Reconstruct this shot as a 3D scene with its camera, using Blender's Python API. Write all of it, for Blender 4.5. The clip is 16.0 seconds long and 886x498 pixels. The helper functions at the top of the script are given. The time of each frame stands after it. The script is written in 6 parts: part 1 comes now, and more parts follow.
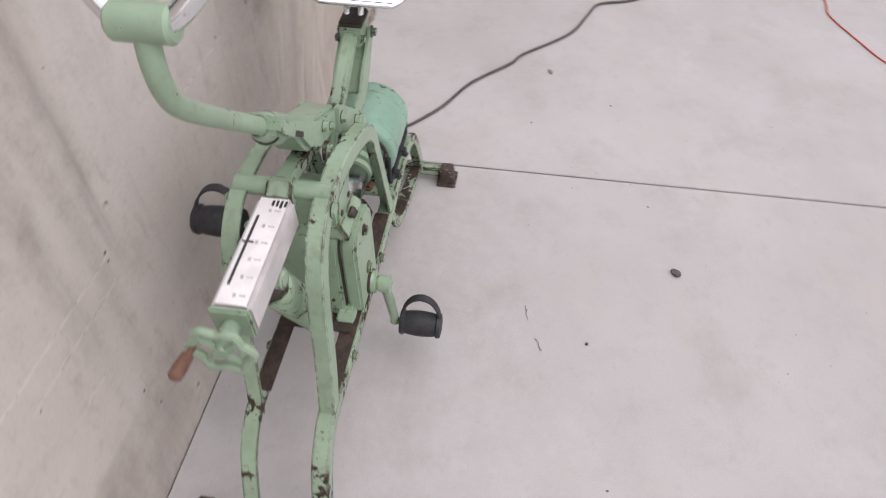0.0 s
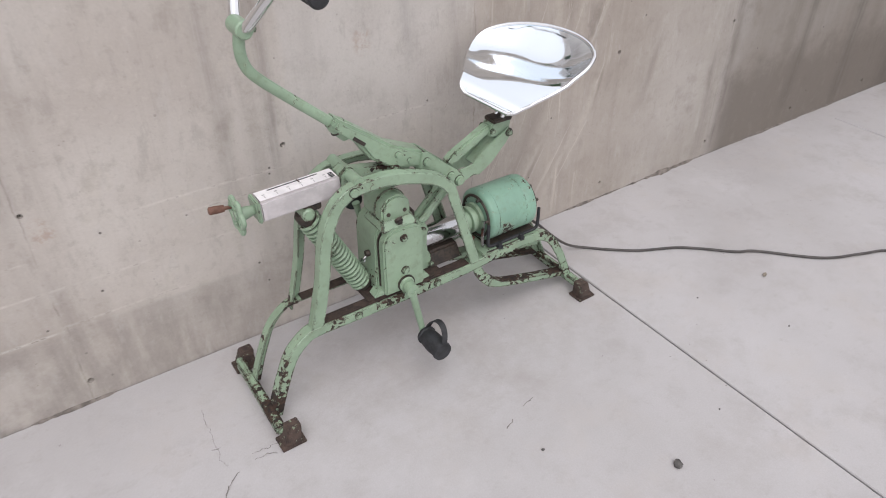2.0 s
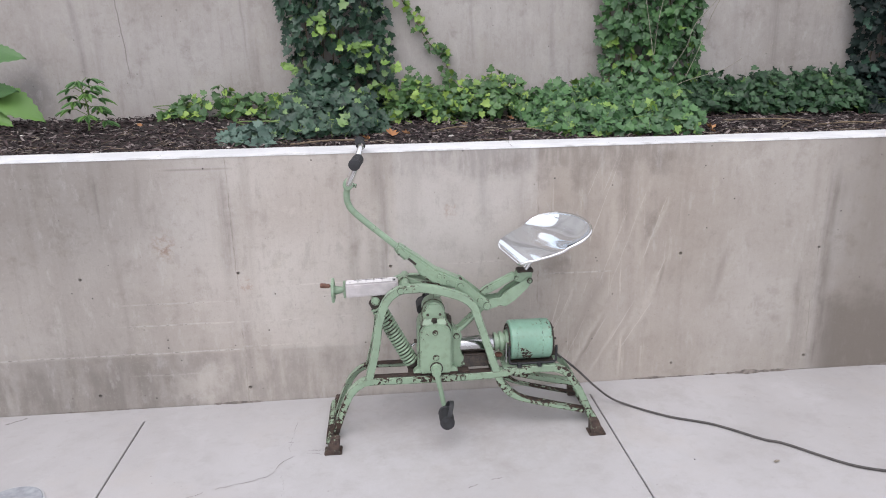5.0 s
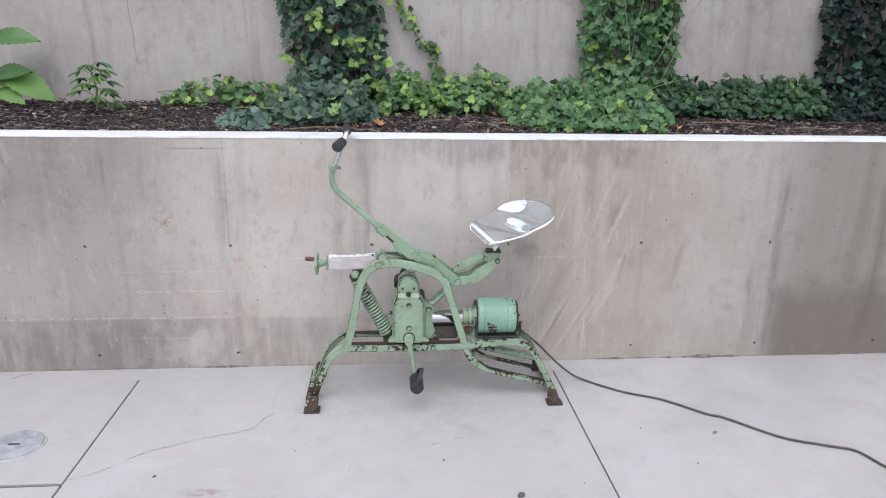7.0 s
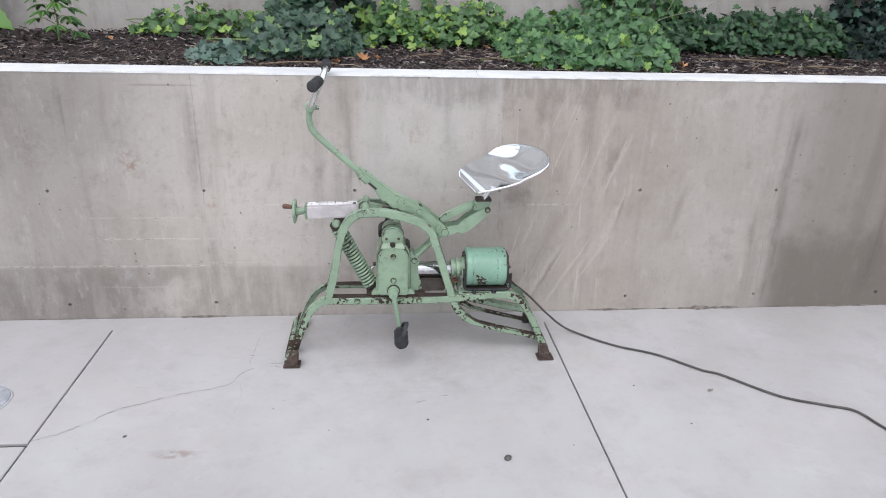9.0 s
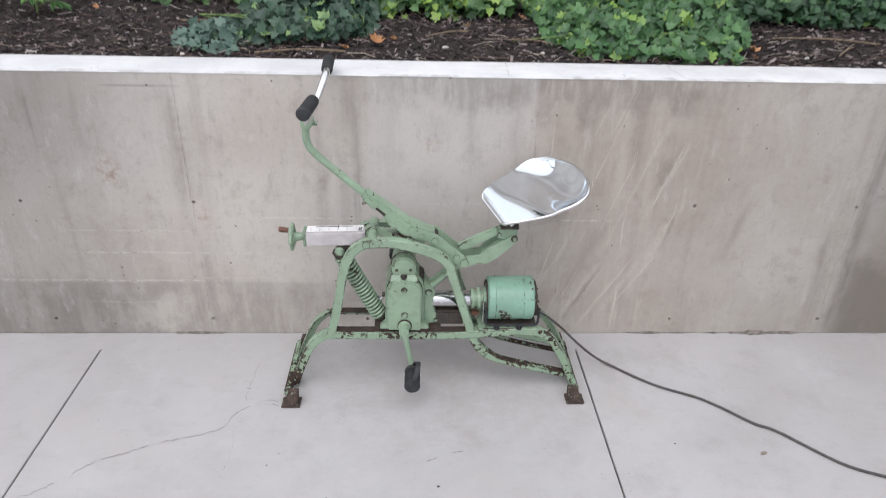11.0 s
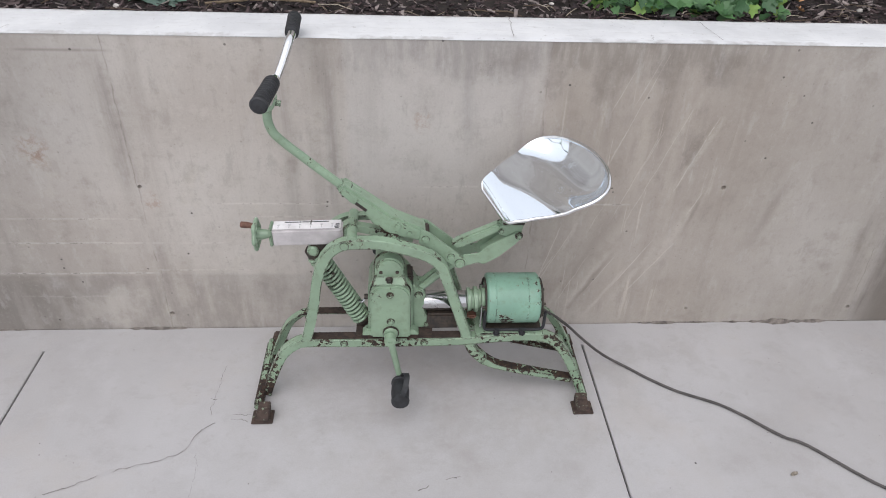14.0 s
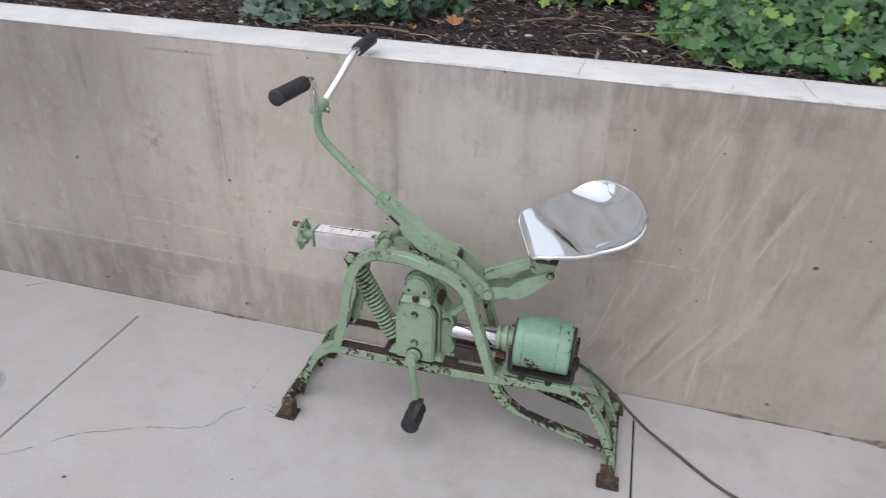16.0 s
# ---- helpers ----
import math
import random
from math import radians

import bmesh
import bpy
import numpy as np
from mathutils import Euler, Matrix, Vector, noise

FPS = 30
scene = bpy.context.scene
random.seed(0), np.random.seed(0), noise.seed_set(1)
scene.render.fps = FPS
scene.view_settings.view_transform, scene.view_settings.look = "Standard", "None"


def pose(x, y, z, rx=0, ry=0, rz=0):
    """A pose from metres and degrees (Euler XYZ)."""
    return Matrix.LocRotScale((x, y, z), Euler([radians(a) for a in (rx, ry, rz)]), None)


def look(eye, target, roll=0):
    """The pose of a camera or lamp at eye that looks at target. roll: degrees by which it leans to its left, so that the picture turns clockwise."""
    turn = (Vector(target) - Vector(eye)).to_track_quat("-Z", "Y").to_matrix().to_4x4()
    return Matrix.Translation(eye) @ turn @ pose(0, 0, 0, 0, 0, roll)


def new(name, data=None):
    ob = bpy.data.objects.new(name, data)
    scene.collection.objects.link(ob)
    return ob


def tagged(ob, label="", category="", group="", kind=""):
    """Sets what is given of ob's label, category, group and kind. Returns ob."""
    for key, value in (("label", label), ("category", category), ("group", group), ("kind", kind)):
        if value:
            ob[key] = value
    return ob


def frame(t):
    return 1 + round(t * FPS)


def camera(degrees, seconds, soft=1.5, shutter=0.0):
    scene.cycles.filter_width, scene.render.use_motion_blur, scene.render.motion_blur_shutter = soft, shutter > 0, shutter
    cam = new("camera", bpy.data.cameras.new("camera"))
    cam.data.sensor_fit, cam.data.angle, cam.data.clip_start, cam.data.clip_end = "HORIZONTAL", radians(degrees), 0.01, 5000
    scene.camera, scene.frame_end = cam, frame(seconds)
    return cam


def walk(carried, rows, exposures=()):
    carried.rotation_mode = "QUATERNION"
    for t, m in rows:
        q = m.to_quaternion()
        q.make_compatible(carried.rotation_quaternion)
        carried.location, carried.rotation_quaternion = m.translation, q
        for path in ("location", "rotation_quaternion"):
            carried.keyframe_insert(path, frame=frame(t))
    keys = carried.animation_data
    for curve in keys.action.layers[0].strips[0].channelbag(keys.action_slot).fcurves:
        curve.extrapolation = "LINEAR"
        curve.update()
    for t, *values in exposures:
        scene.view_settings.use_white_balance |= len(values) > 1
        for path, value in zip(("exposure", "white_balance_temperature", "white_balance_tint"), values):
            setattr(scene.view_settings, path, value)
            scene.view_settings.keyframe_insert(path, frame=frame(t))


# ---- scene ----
cam = camera(66.5, 16.0, soft=0.95, shutter=0.45)
PATH = [
    (0, (-0.379, -0.591, 1.273), (0.942, -0.401, -0.216), 0.2),
    (0.5, (-0.481, -0.84, 1.289), (0.841, -0.276, -0.102), -1.4),
    (1, (-0.433, -1.061, 1.33), (0.818, -0.176, 0.046), 0.6),
    (1.5, (-0.335, -1.298, 1.34), (0.753, -0.129, 0.136), 3.5),
    (2, (-0.284, -1.534, 1.37), (0.624, -0.186, 0.205), -0.1),
    (2.5, (-0.194, -1.773, 1.407), (0.548, -0.275, 0.308), -0.8),
    (3, (0.005, -1.978, 1.403), (0.465, -0.314, 0.394), 1.4),
    (3.5, (0.128, -2.156, 1.431), (0.426, -0.371, 0.581), -0.2),
    (4, (0.183, -2.355, 1.43), (0.368, -0.505, 0.694), -1.1),
    (4.5, (0.2, -2.505, 1.427), (0.356, -0.622, 0.774), -0.7),
    (4.7, (0.215, -2.556, 1.423), (0.382, -0.651, 0.839), -1.1),
    (6.8, (0.33, -2.9, 1.375), (0.483, -0.977, 0.847), 0.8),
    (7, (0.314, -2.88, 1.403), (0.482, -0.968, 0.839), 1.0),
    (7.5, (0.335, -2.873, 1.402), (0.498, -0.967, 0.82), 0.4),
    (8, (0.349, -2.865, 1.401), (0.5, -0.97, 0.782), 1.4),
    (8.5, (0.361, -2.818, 1.415), (0.525, -0.95, 0.718), 1.4),
    (9, (0.359, -2.708, 1.414), (0.541, -0.864, 0.662), 1.6),
    (9.2, (0.373, -2.657, 1.417), (0.544, -0.816, 0.655), 1.3),
    (11.3, (0.44, -2.14, 1.636), (0.52, -0.459, 0.555), 1.8),
    (11.5, (0.405, -2.076, 1.63), (0.513, -0.445, 0.477), 2.8),
    (12, (0.377, -2.009, 1.611), (0.513, -0.378, 0.462), 1.9),
    (12.5, (0.338, -1.929, 1.62), (0.502, -0.293, 0.482), 1.5),
    (13, (0.328, -1.864, 1.636), (0.52, -0.254, 0.465), 2.2),
    (13.5, (0.394, -1.855, 1.649), (0.545, -0.231, 0.491), 1.1),
    (14, (0.431, -1.832, 1.643), (0.56, -0.207, 0.485), 2.4),
    (14.5, (0.505, -1.818, 1.6), (0.554, -0.173, 0.464), 2.7),
    (15, (0.611, -1.822, 1.545), (0.514, -0.119, 0.5), 2.5),
    (15.5, (0.708, -1.853, 1.534), (0.525, -0.15, 0.503), 4.3),
    (16, (0.865, -1.831, 1.546), (0.435, -0.158, 0.539), 1.9),
]
EXPOSURES = [(0.0, 0.52, 6700, 18), (1.5, 0.46, 6600, 15), (2.7, 0.47, 6550, 14), (4.0, 0.49, 6450, 15), (4.5, 0.56, 6420, 15), (7.0, 0.65, 6230, 13), (9.0, 0.63, 6230, 12), (11.4, 0.56, 6350, 12), (12.0, 0.57, 6350, 12), (13.0, 0.36, 6380, 12), (14.0, 0.36, 6400, 12), (16.0, 0.30, 6400, 12)]
walk(cam, [(t, look(*row)) for t, *row in PATH], EXPOSURES)

# ---- world and light ----
world = bpy.data.worlds.new("overcast_sky")
scene.world = world
world.use_nodes = True
SUN_ELEVATION, SUN_TURN = 58.0, 200.0
sky = world.node_tree.nodes.new("ShaderNodeTexSky")
sky.sky_type, sky.sun_disc = "NISHITA", False
sky.sun_elevation, sky.sun_rotation = radians(SUN_ELEVATION), radians(SUN_TURN)
sky.air_density, sky.dust_density, sky.ozone_density = 1.0, 4.0, 1.0
veil = world.node_tree.nodes.new("ShaderNodeHueSaturation")
veil.inputs["Saturation"].default_value = 0.30
world.node_tree.links.new(sky.outputs[0], veil.inputs["Color"])
# a high, even layer of cloud over the clear sky
cloud = world.node_tree.nodes.new("ShaderNodeMix")
cloud.data_type = "RGBA"
cloud.inputs[0].default_value, cloud.inputs[7].default_value = 0.6, (6.2, 6.35, 6.6, 1.0)
world.node_tree.links.new(veil.outputs[0], cloud.inputs[6])
world.node_tree.links.new(cloud.outputs[2], world.node_tree.nodes["Background"].inputs[0])
world.node_tree.nodes["Background"].inputs[1].default_value = 0.15
sun = new("sun", bpy.data.lights.new("sun", "SUN"))
sun.data.energy, sun.data.angle, sun.data.color = 0.5, radians(60), (1.0, 0.97, 0.94)
a, e = radians(SUN_TURN), radians(SUN_ELEVATION)
sun.matrix_world = look((0, 0, 0), (-math.sin(a) * math.cos(e), -math.cos(a) * math.cos(e), -math.sin(e)))


# ---- node helpers ----
class Nodes:
    """Short names for building one node material."""

    def __init__(self, name):
        self.mat = bpy.data.materials.new(name)
        self.mat.use_nodes = True
        self.tree = self.mat.node_tree
        self.shader = self.tree.nodes["Principled BSDF"]
        self.coord = self.tree.nodes.new("ShaderNodeTexCoord").outputs["Object"]
        self._split = None

    def put(self, socket, value):
        if isinstance(value, bpy.types.NodeSocket):
            self.tree.links.new(value, socket)
        else:
            socket.default_value = value

    def set(self, **inputs):
        for key, value in inputs.items():
            self.put(self.shader.inputs[key.replace("_", " ")], value)
        return self.mat

    def xyz(self):
        if self._split is None:
            self._split = self.tree.nodes.new("ShaderNodeSeparateXYZ")
            self.tree.links.new(self.coord, self._split.inputs[0])
        return self._split.outputs

    def math(self, op, a, b=0.0, clamp=False):
        node = self.tree.nodes.new("ShaderNodeMath")
        node.operation, node.use_clamp = op, clamp
        self.put(node.inputs[0], a)
        self.put(node.inputs[1], b)
        return node.outputs[0]

    def mapped(self, scale=(1, 1, 1), turn=(0, 0, 0), shift=(0, 0, 0)):
        node = self.tree.nodes.new("ShaderNodeMapping")
        self.tree.links.new(self.coord, node.inputs[0])
        node.inputs["Scale"].default_value = scale
        node.inputs["Rotation"].default_value = [radians(v) for v in turn]
        node.inputs["Location"].default_value = shift
        return node.outputs[0]

    def noise(self, scale, detail=4.0, rough=0.55, vector=None):
        node = self.tree.nodes.new("ShaderNodeTexNoise")
        self.tree.links.new(vector or self.coord, node.inputs["Vector"])
        node.inputs["Scale"].default_value, node.inputs["Detail"].default_value = scale, detail
        node.inputs["Roughness"].default_value = rough
        return node.outputs[0]

    def speck(self, scale, vector=None):
        node = self.tree.nodes.new("ShaderNodeTexVoronoi")
        self.tree.links.new(vector or self.coord, node.inputs["Vector"])
        node.inputs["Scale"].default_value = scale
        return node.outputs["Distance"]

    def ramp(self, value, lo, hi, to_lo=0.0, to_hi=1.0):
        node = self.tree.nodes.new("ShaderNodeMapRange")
        node.interpolation_type = "SMOOTHSTEP"
        for k, v in zip(range(5), (value, lo, hi, to_lo, to_hi)):
            self.put(node.inputs[k], v)
        return node.outputs[0]

    def span(self, value, lo, hi, soft):
        """1 between lo and hi, falling to 0 over soft on either side."""
        off = self.math("ABSOLUTE", self.math("SUBTRACT", value, (lo + hi) / 2))
        return self.ramp(off, (hi - lo) / 2 - soft, (hi - lo) / 2 + soft, 1.0, 0.0)

    def mix(self, factor, a, b, mode="MIX"):
        node = self.tree.nodes.new("ShaderNodeMix")
        node.data_type, node.blend_type = "RGBA", mode
        self.put(node.inputs[0], factor)
        for socket, value in ((node.inputs[6], a), (node.inputs[7], b)):
            self.put(socket, value if isinstance(value, bpy.types.NodeSocket) else (*value, 1.0))
        return node.outputs[2]

    def scaled(self, colour, value):
        """The colour times a number."""
        node = self.tree.nodes.new("ShaderNodeVectorMath")
        node.operation = "SCALE"
        self.put(node.inputs[0], colour)
        self.put(node.inputs["Scale"], value)
        return node.outputs[0]

    def many(self, op, values):
        out = values[0]
        for v in values[1:]:
            out = self.math(op, out, v)
        return out

    def bump(self, height, strength=0.3, distance=0.002):
        node = self.tree.nodes.new("ShaderNodeBump")
        node.inputs["Strength"].default_value, node.inputs["Distance"].default_value = strength, distance
        self.put(node.inputs["Height"], height)
        self.tree.links.new(node.outputs[0], self.shader.inputs["Normal"])

    def random(self):
        """One number from 0 to 1 for each object and loose piece."""
        a = self.tree.nodes.new("ShaderNodeObjectInfo").outputs["Random"]
        b = self.tree.nodes.new("ShaderNodeNewGeometry").outputs["Random Per Island"]
        return self.math("FRACT", self.math("ADD", a, b))


# ---- materials ----
def concrete_wall(name, front):
    n = Nodes(name)
    x, y, z = n.xyz()
    cloud = n.noise(1.7, 5, 0.6)
    blotch = n.noise(7.0, 6, 0.62)
    grain = n.noise(160.0, 3, 0.6)
    mottle = n.noise(30.0, 5, 0.7)
    runs = n.noise(1.0, 5, 0.6, n.mapped((9.0, 9.0, 0.55)))
    fine_runs = n.noise(1.0, 5, 0.65, n.mapped((34.0, 34.0, 1.3), shift=(3.1, 0, 1.7)))
    col = n.mix(n.ramp(cloud, 0.3, 0.7), (0.358, 0.326, 0.300), (0.480, 0.457, 0.436))
    col = n.mix(n.ramp(runs, 0.50, 0.78, 0.0, 0.34), col, (0.20, 0.172, 0.146))
    col = n.mix(n.ramp(runs, 0.22, 0.44, 0.32, 0.0), col, (0.46, 0.43, 0.40))
    col = n.mix(n.ramp(fine_runs, 0.56, 0.76, 0.0, 0.20), col, (0.19, 0.165, 0.142))
    col = n.mix(n.ramp(blotch, 0.54, 0.68, 0.0, 0.50), col, (0.44, 0.41, 0.37))
    col = n.mix(n.ramp(blotch, 0.26, 0.46, 0.50, 0.0), col, (0.215, 0.19, 0.165))
    col = n.mix(n.ramp(mottle, 0.54, 0.68, 0.0, 0.26 if front else 0.12), col, (0.24, 0.215, 0.19))
    col = n.mix(n.ramp(mottle, 0.30, 0.44, 0.22 if front else 0.12, 0.0), col, (0.50, 0.475, 0.45))
    stain = n.noise(3.4, 7, 0.72)
    col = n.mix(n.ramp(stain, 0.54, 0.66, 0.0, 0.40 if front else 0.25), col, (0.245, 0.215, 0.190))
    col = n.mix(n.ramp(stain, 0.36, 0.46, 0.38, 0.0), col, (0.475, 0.448, 0.422))
    height = n.math("ADD", n.math("MULTIPLY", grain, 0.15), n.math("ADD", blotch, n.math("MULTIPLY", mottle, 0.4)))
    if front:
        ragged = n.math("MULTIPLY", n.math("SUBTRACT", n.noise(9.0, 5, 0.65), 0.5), 0.30)
        zr, xr = n.math("ADD", z, ragged), n.math("ADD", x, ragged)
        fade = n.ramp(n.noise(5.0, 5, 0.6, n.mapped((3.0, 1.0, 0.8))), 0.35, 0.6)
        wobble = n.math("ADD", x, n.math("MULTIPLY", n.math("SUBTRACT", n.noise(6.0, 4, 0.6), 0.5), 0.045))
        # damp foot of the wall, and the wet bay beyond the joint
        col = n.mix(n.math("MULTIPLY", n.math("MULTIPLY", n.ramp(zr, 0.14, 0.30, 0.5, 0.0), n.ramp(xr, -0.1, 0.3, 1.0, 0.25)), fade), col, (0.20, 0.18, 0.165))
        col = n.mix(n.math("MULTIPLY", n.ramp(x, 2.10, 2.22), n.ramp(zr, 0.27, 0.42, 0.68, 0.0)), col, (0.135, 0.115, 0.098))
        col = n.mix(n.math("MULTIPLY", n.ramp(x, 2.10, 2.3), n.ramp(runs, 0.3, 0.7, 0.45, 0.66)), col, (0.23, 0.205, 0.178))
        # dark runs below the coping, single streaks of their own width
        wander = n.math("ADD", x, n.math("MULTIPLY", n.math("SUBTRACT", n.noise(2.2, 4, 0.6), 0.5), 0.16))
        patchy = n.ramp(fine_runs, 0.36, 0.60, 0.35, 1.0)
        for x0, wide, lo, hi, most in ((-0.86, 0.018, 0.78, 1.0, 0.45), (-0.70, 0.012, 0.78, 0.98, 0.40),
                                       (0.235, 0.035, 0.50, 1.00, 0.45), (0.10, 0.030, 0.35, 0.98, 0.35), (0.62, 0.030, 0.72, 1.02, 0.45), (0.78, 0.025, 0.66, 1.02, 0.45),
                                       (1.05, 0.045, 0.74, 1.02, 0.60), (1.22, 0.040, 0.70, 1.02, 0.60), (2.13, 0.040, 0.02, 0.90, 0.62), (2.03, 0.03, 0.05, 0.45, 0.5), (-0.37, 0.030, 0.55, 0.98, 0.55), (-0.36, 0.05, 0.10, 0.40, 0.35),
                                       (2.62, 0.05, 0.10, 0.85, 0.55), (3.05, 0.06, 0.0, 1.0, 0.6), (1.62, 0.03, 0.30, 0.55, 0.30), (3.5, 0.1, 0.0, 1.0, 0.6)):
            m = n.math("MULTIPLY", n.span(wander, x0 - wide / 2, x0 + wide / 2, wide), n.span(z, lo, hi, 0.09))
            m = n.math("MULTIPLY", m, patchy)
            col = n.mix(n.math("MULTIPLY", m, most), col, (0.120, 0.104, 0.092))
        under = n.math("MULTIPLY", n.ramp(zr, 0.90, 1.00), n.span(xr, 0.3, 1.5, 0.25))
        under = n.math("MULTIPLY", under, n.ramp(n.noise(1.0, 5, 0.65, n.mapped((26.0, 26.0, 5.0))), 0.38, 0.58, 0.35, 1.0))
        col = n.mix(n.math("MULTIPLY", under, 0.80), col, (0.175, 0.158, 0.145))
        # one sheet's smooth lavender-grey face, and the yellowish bay beside it
        smooth = n.math("MULTIPLY", n.span(wobble, 0.28, 0.858, 0.012), n.ramp(zr, 0.42, 0.66))
        col = n.mix(n.math("MULTIPLY", smooth, 0.36), col, (0.405, 0.395, 0.392))
        col = n.mix(n.math("MULTIPLY", n.ramp(wobble, 0.80, 0.98), n.ramp(x, 2.0, 2.2, 0.22, 0.0)), col, (0.352, 0.322, 0.280))
        # brown, scraped patch behind the seat
        patch = n.math("MULTIPLY", n.span(xr, 0.80, 1.58, 0.22), n.span(zr, 0.02, 0.95, 0.20))
        col = n.mix(n.math("MULTIPLY", patch, 0.42), col, (0.232, 0.194, 0.164))
        slant = n.mapped((40.0, 40.0, 2.2), turn=(0, -19, 0))
        scrape = n.ramp(n.noise(1.0, 4, 0.7, slant), 0.58, 0.66)
        broad = n.ramp(n.noise(1.0, 3, 0.6, n.mapped((14.0, 14.0, 1.6), turn=(0, -19, 0))), 0.52, 0.66)
        reach = n.math("MULTIPLY", n.span(xr, 0.86, 1.42, 0.16), n.span(zr, 0.06, 0.86, 0.15))
        col = n.mix(n.many("MULTIPLY", [reach, scrape, 0.50]), col, (0.52, 0.48, 0.44))
        col = n.mix(n.many("MULTIPLY", [reach, broad, 0.22]), col, (0.47, 0.43, 0.39))
        # long, thin scratches, leaning all one way: foot of the line at z = 0, lower and upper end, lean, width
        shake = n.math("MULTIPLY", n.math("SUBTRACT", n.noise(14.0, 3, 0.6), 0.5), 0.010)
        broken = n.ramp(n.noise(30.0, 4, 0.7), 0.30, 0.48)
        lines = []
        for foot, lo, hi, lean, wide in ((0.860, 0.67, 1.02, 0.335, 0.0030), (0.805, 0.86, 1.00, 0.377, 0.0025), (0.746, 0.84, 0.95, 0.377, 0.003), (0.980, 0.45, 0.745, 0.322, 0.0030),
                                         (1.030, 0.45, 0.84, 0.327, 0.0030), (1.129, 0.57, 0.81, 0.325, 0.007), (0.871, 0.66, 0.79, 0.322, 0.003), (1.142, 0.15, 0.36, 0.607, 0.006),
                                         (1.084, 0.19, 0.36, 0.54, 0.006), (0.945, 0.12, 0.30, 0.415, 0.005), (0.969, 0.62, 0.76, 0.344, 0.003), (1.196, 0.48, 0.56, 0.383, 0.007),
                                         (0.900, 0.42, 0.53, 0.381, 0.003), (0.857, 0.22, 0.42, 0.247, 0.005), (0.80, 0.10, 0.30, 0.50, 0.006), (1.00, 0.14, 0.30, 0.55, 0.004), (0.83, 0.10, 0.40, 0.42, 0.004)):
            across = n.math("SUBTRACT", n.math("ADD", x, shake), n.math("MULTIPLY", z, lean))
            lines.append(n.math("MULTIPLY", n.span(across, foot - 0.3 * wide, foot + 0.3 * wide, 0.0014), n.span(z, lo, hi, 0.025)))
        col = n.mix(n.many("MULTIPLY", [n.many("MAXIMUM", lines), broken, 0.50]), col, (0.53, 0.49, 0.45))
        # broad, soft wipes beside the scratches
        for foot, lo, hi, lean, wide, most in ((1.069, 0.60, 0.80, 0.42, 0.016, 0.38), (1.202, 0.22, 0.57, 0.377, 0.034, 0.28), (1.130, 0.10, 0.34, 0.50, 0.024, 0.30), (0.985, 0.06, 0.30, 0.48, 0.018, 0.30),
                                               (1.075, 0.05, 0.27, 0.55, 0.014, 0.35), (0.925, 0.08, 0.34, 0.40, 0.016, 0.28), (0.87, 0.30, 0.52, 0.33, 0.014, 0.28), (1.03, 0.66, 0.94, 0.33, 0.024, 0.20)):
            across = n.math("SUBTRACT", n.math("ADD", x, n.math("MULTIPLY", shake, 2.2)), n.math("MULTIPLY", z, lean))
            wipe = n.many("MULTIPLY", [n.span(across, foot - wide / 2, foot + wide / 2, 0.4 * wide), n.span(z, lo, hi, 0.06), n.ramp(n.noise(24.0, 5, 0.7), 0.34, 0.58, 0.25, 1.0)])
            col = n.mix(n.math("MULTIPLY", wipe, most), col, (0.50, 0.465, 0.43))
        for foot, lo, hi, lean, wide, most in ((1.045, 0.62, 0.80, 0.42, 0.018, 0.28), (0.93, 0.20, 0.50, 0.43, 0.060, 0.40), (1.56, 0.38, 0.58, 0.20, 0.030, 0.40), (1.00, 0.10, 0.28, 0.50, 0.016, 0.5), (1.30, 0.42, 0.56, 0.20, 0.012, 0.45)):
            across = n.math("SUBTRACT", n.math("ADD", x, n.math("MULTIPLY", shake, 2.2)), n.math("MULTIPLY", z, lean))
            wipe = n.many("MULTIPLY", [n.span(across, foot - wide / 2, foot + wide / 2, 0.5 * wide), n.span(z, lo, hi, 0.06)])
            col = n.mix(n.math("MULTIPLY", wipe, most), col, (0.19, 0.165, 0.142))
        # joints between the mould's sheets
        seams = [n.span(wobble, x0 - 0.001, x0 + 0.0015, 0.0022) for x0 in (-2.815, -1.59, -0.365, 0.86, 2.088, 3.31)]
        col = n.mix(n.many("MULTIPLY", [n.many("MAXIMUM", seams), n.ramp(n.noise(5.0, 4, 0.7), 0.44, 0.62), 0.70]), col, (0.15, 0.13, 0.115))
        col = n.mix(n.many("MULTIPLY", [n.span(z, 0.993, 0.999, 0.004), n.span(xr, -0.58, -0.37, 0.05), 0.5]), col, (0.17, 0.15, 0.135))
        uneven = n.math("ADD", z, n.math("MULTIPLY", n.noise(4.0, 2), 0.012))
        ledge_shade = n.ramp(n.noise(40.0, 3, 0.7), 0.50, 0.62)
        # board marks: pale lines where the mould's boards met, a broken shadow painted below each
        for z0, lo, hi, most in ((0.462, -0.82, -0.43, 0.9), (0.370, -0.83, -0.36, 1.0), (0.370, -0.29, -0.12, 0.6), (0.249, -1.40, -0.36, 1.1), (0.519, -0.12, 0.24, 0.9), (0.470, -0.03, 0.20, 0.7),
                                 (0.260, -0.33, -0.05, 0.6), (0.152, -0.79, -0.53, 0.8), (0.581, 0.50, 0.70, 0.8), (0.516, 0.91, 1.14, 0.9), (0.372, 0.0, 0.12, 0.5)):
            m = n.math("MULTIPLY", n.span(uneven, z0, z0 + 0.004, 0.004), n.span(xr, lo, hi, 0.06))
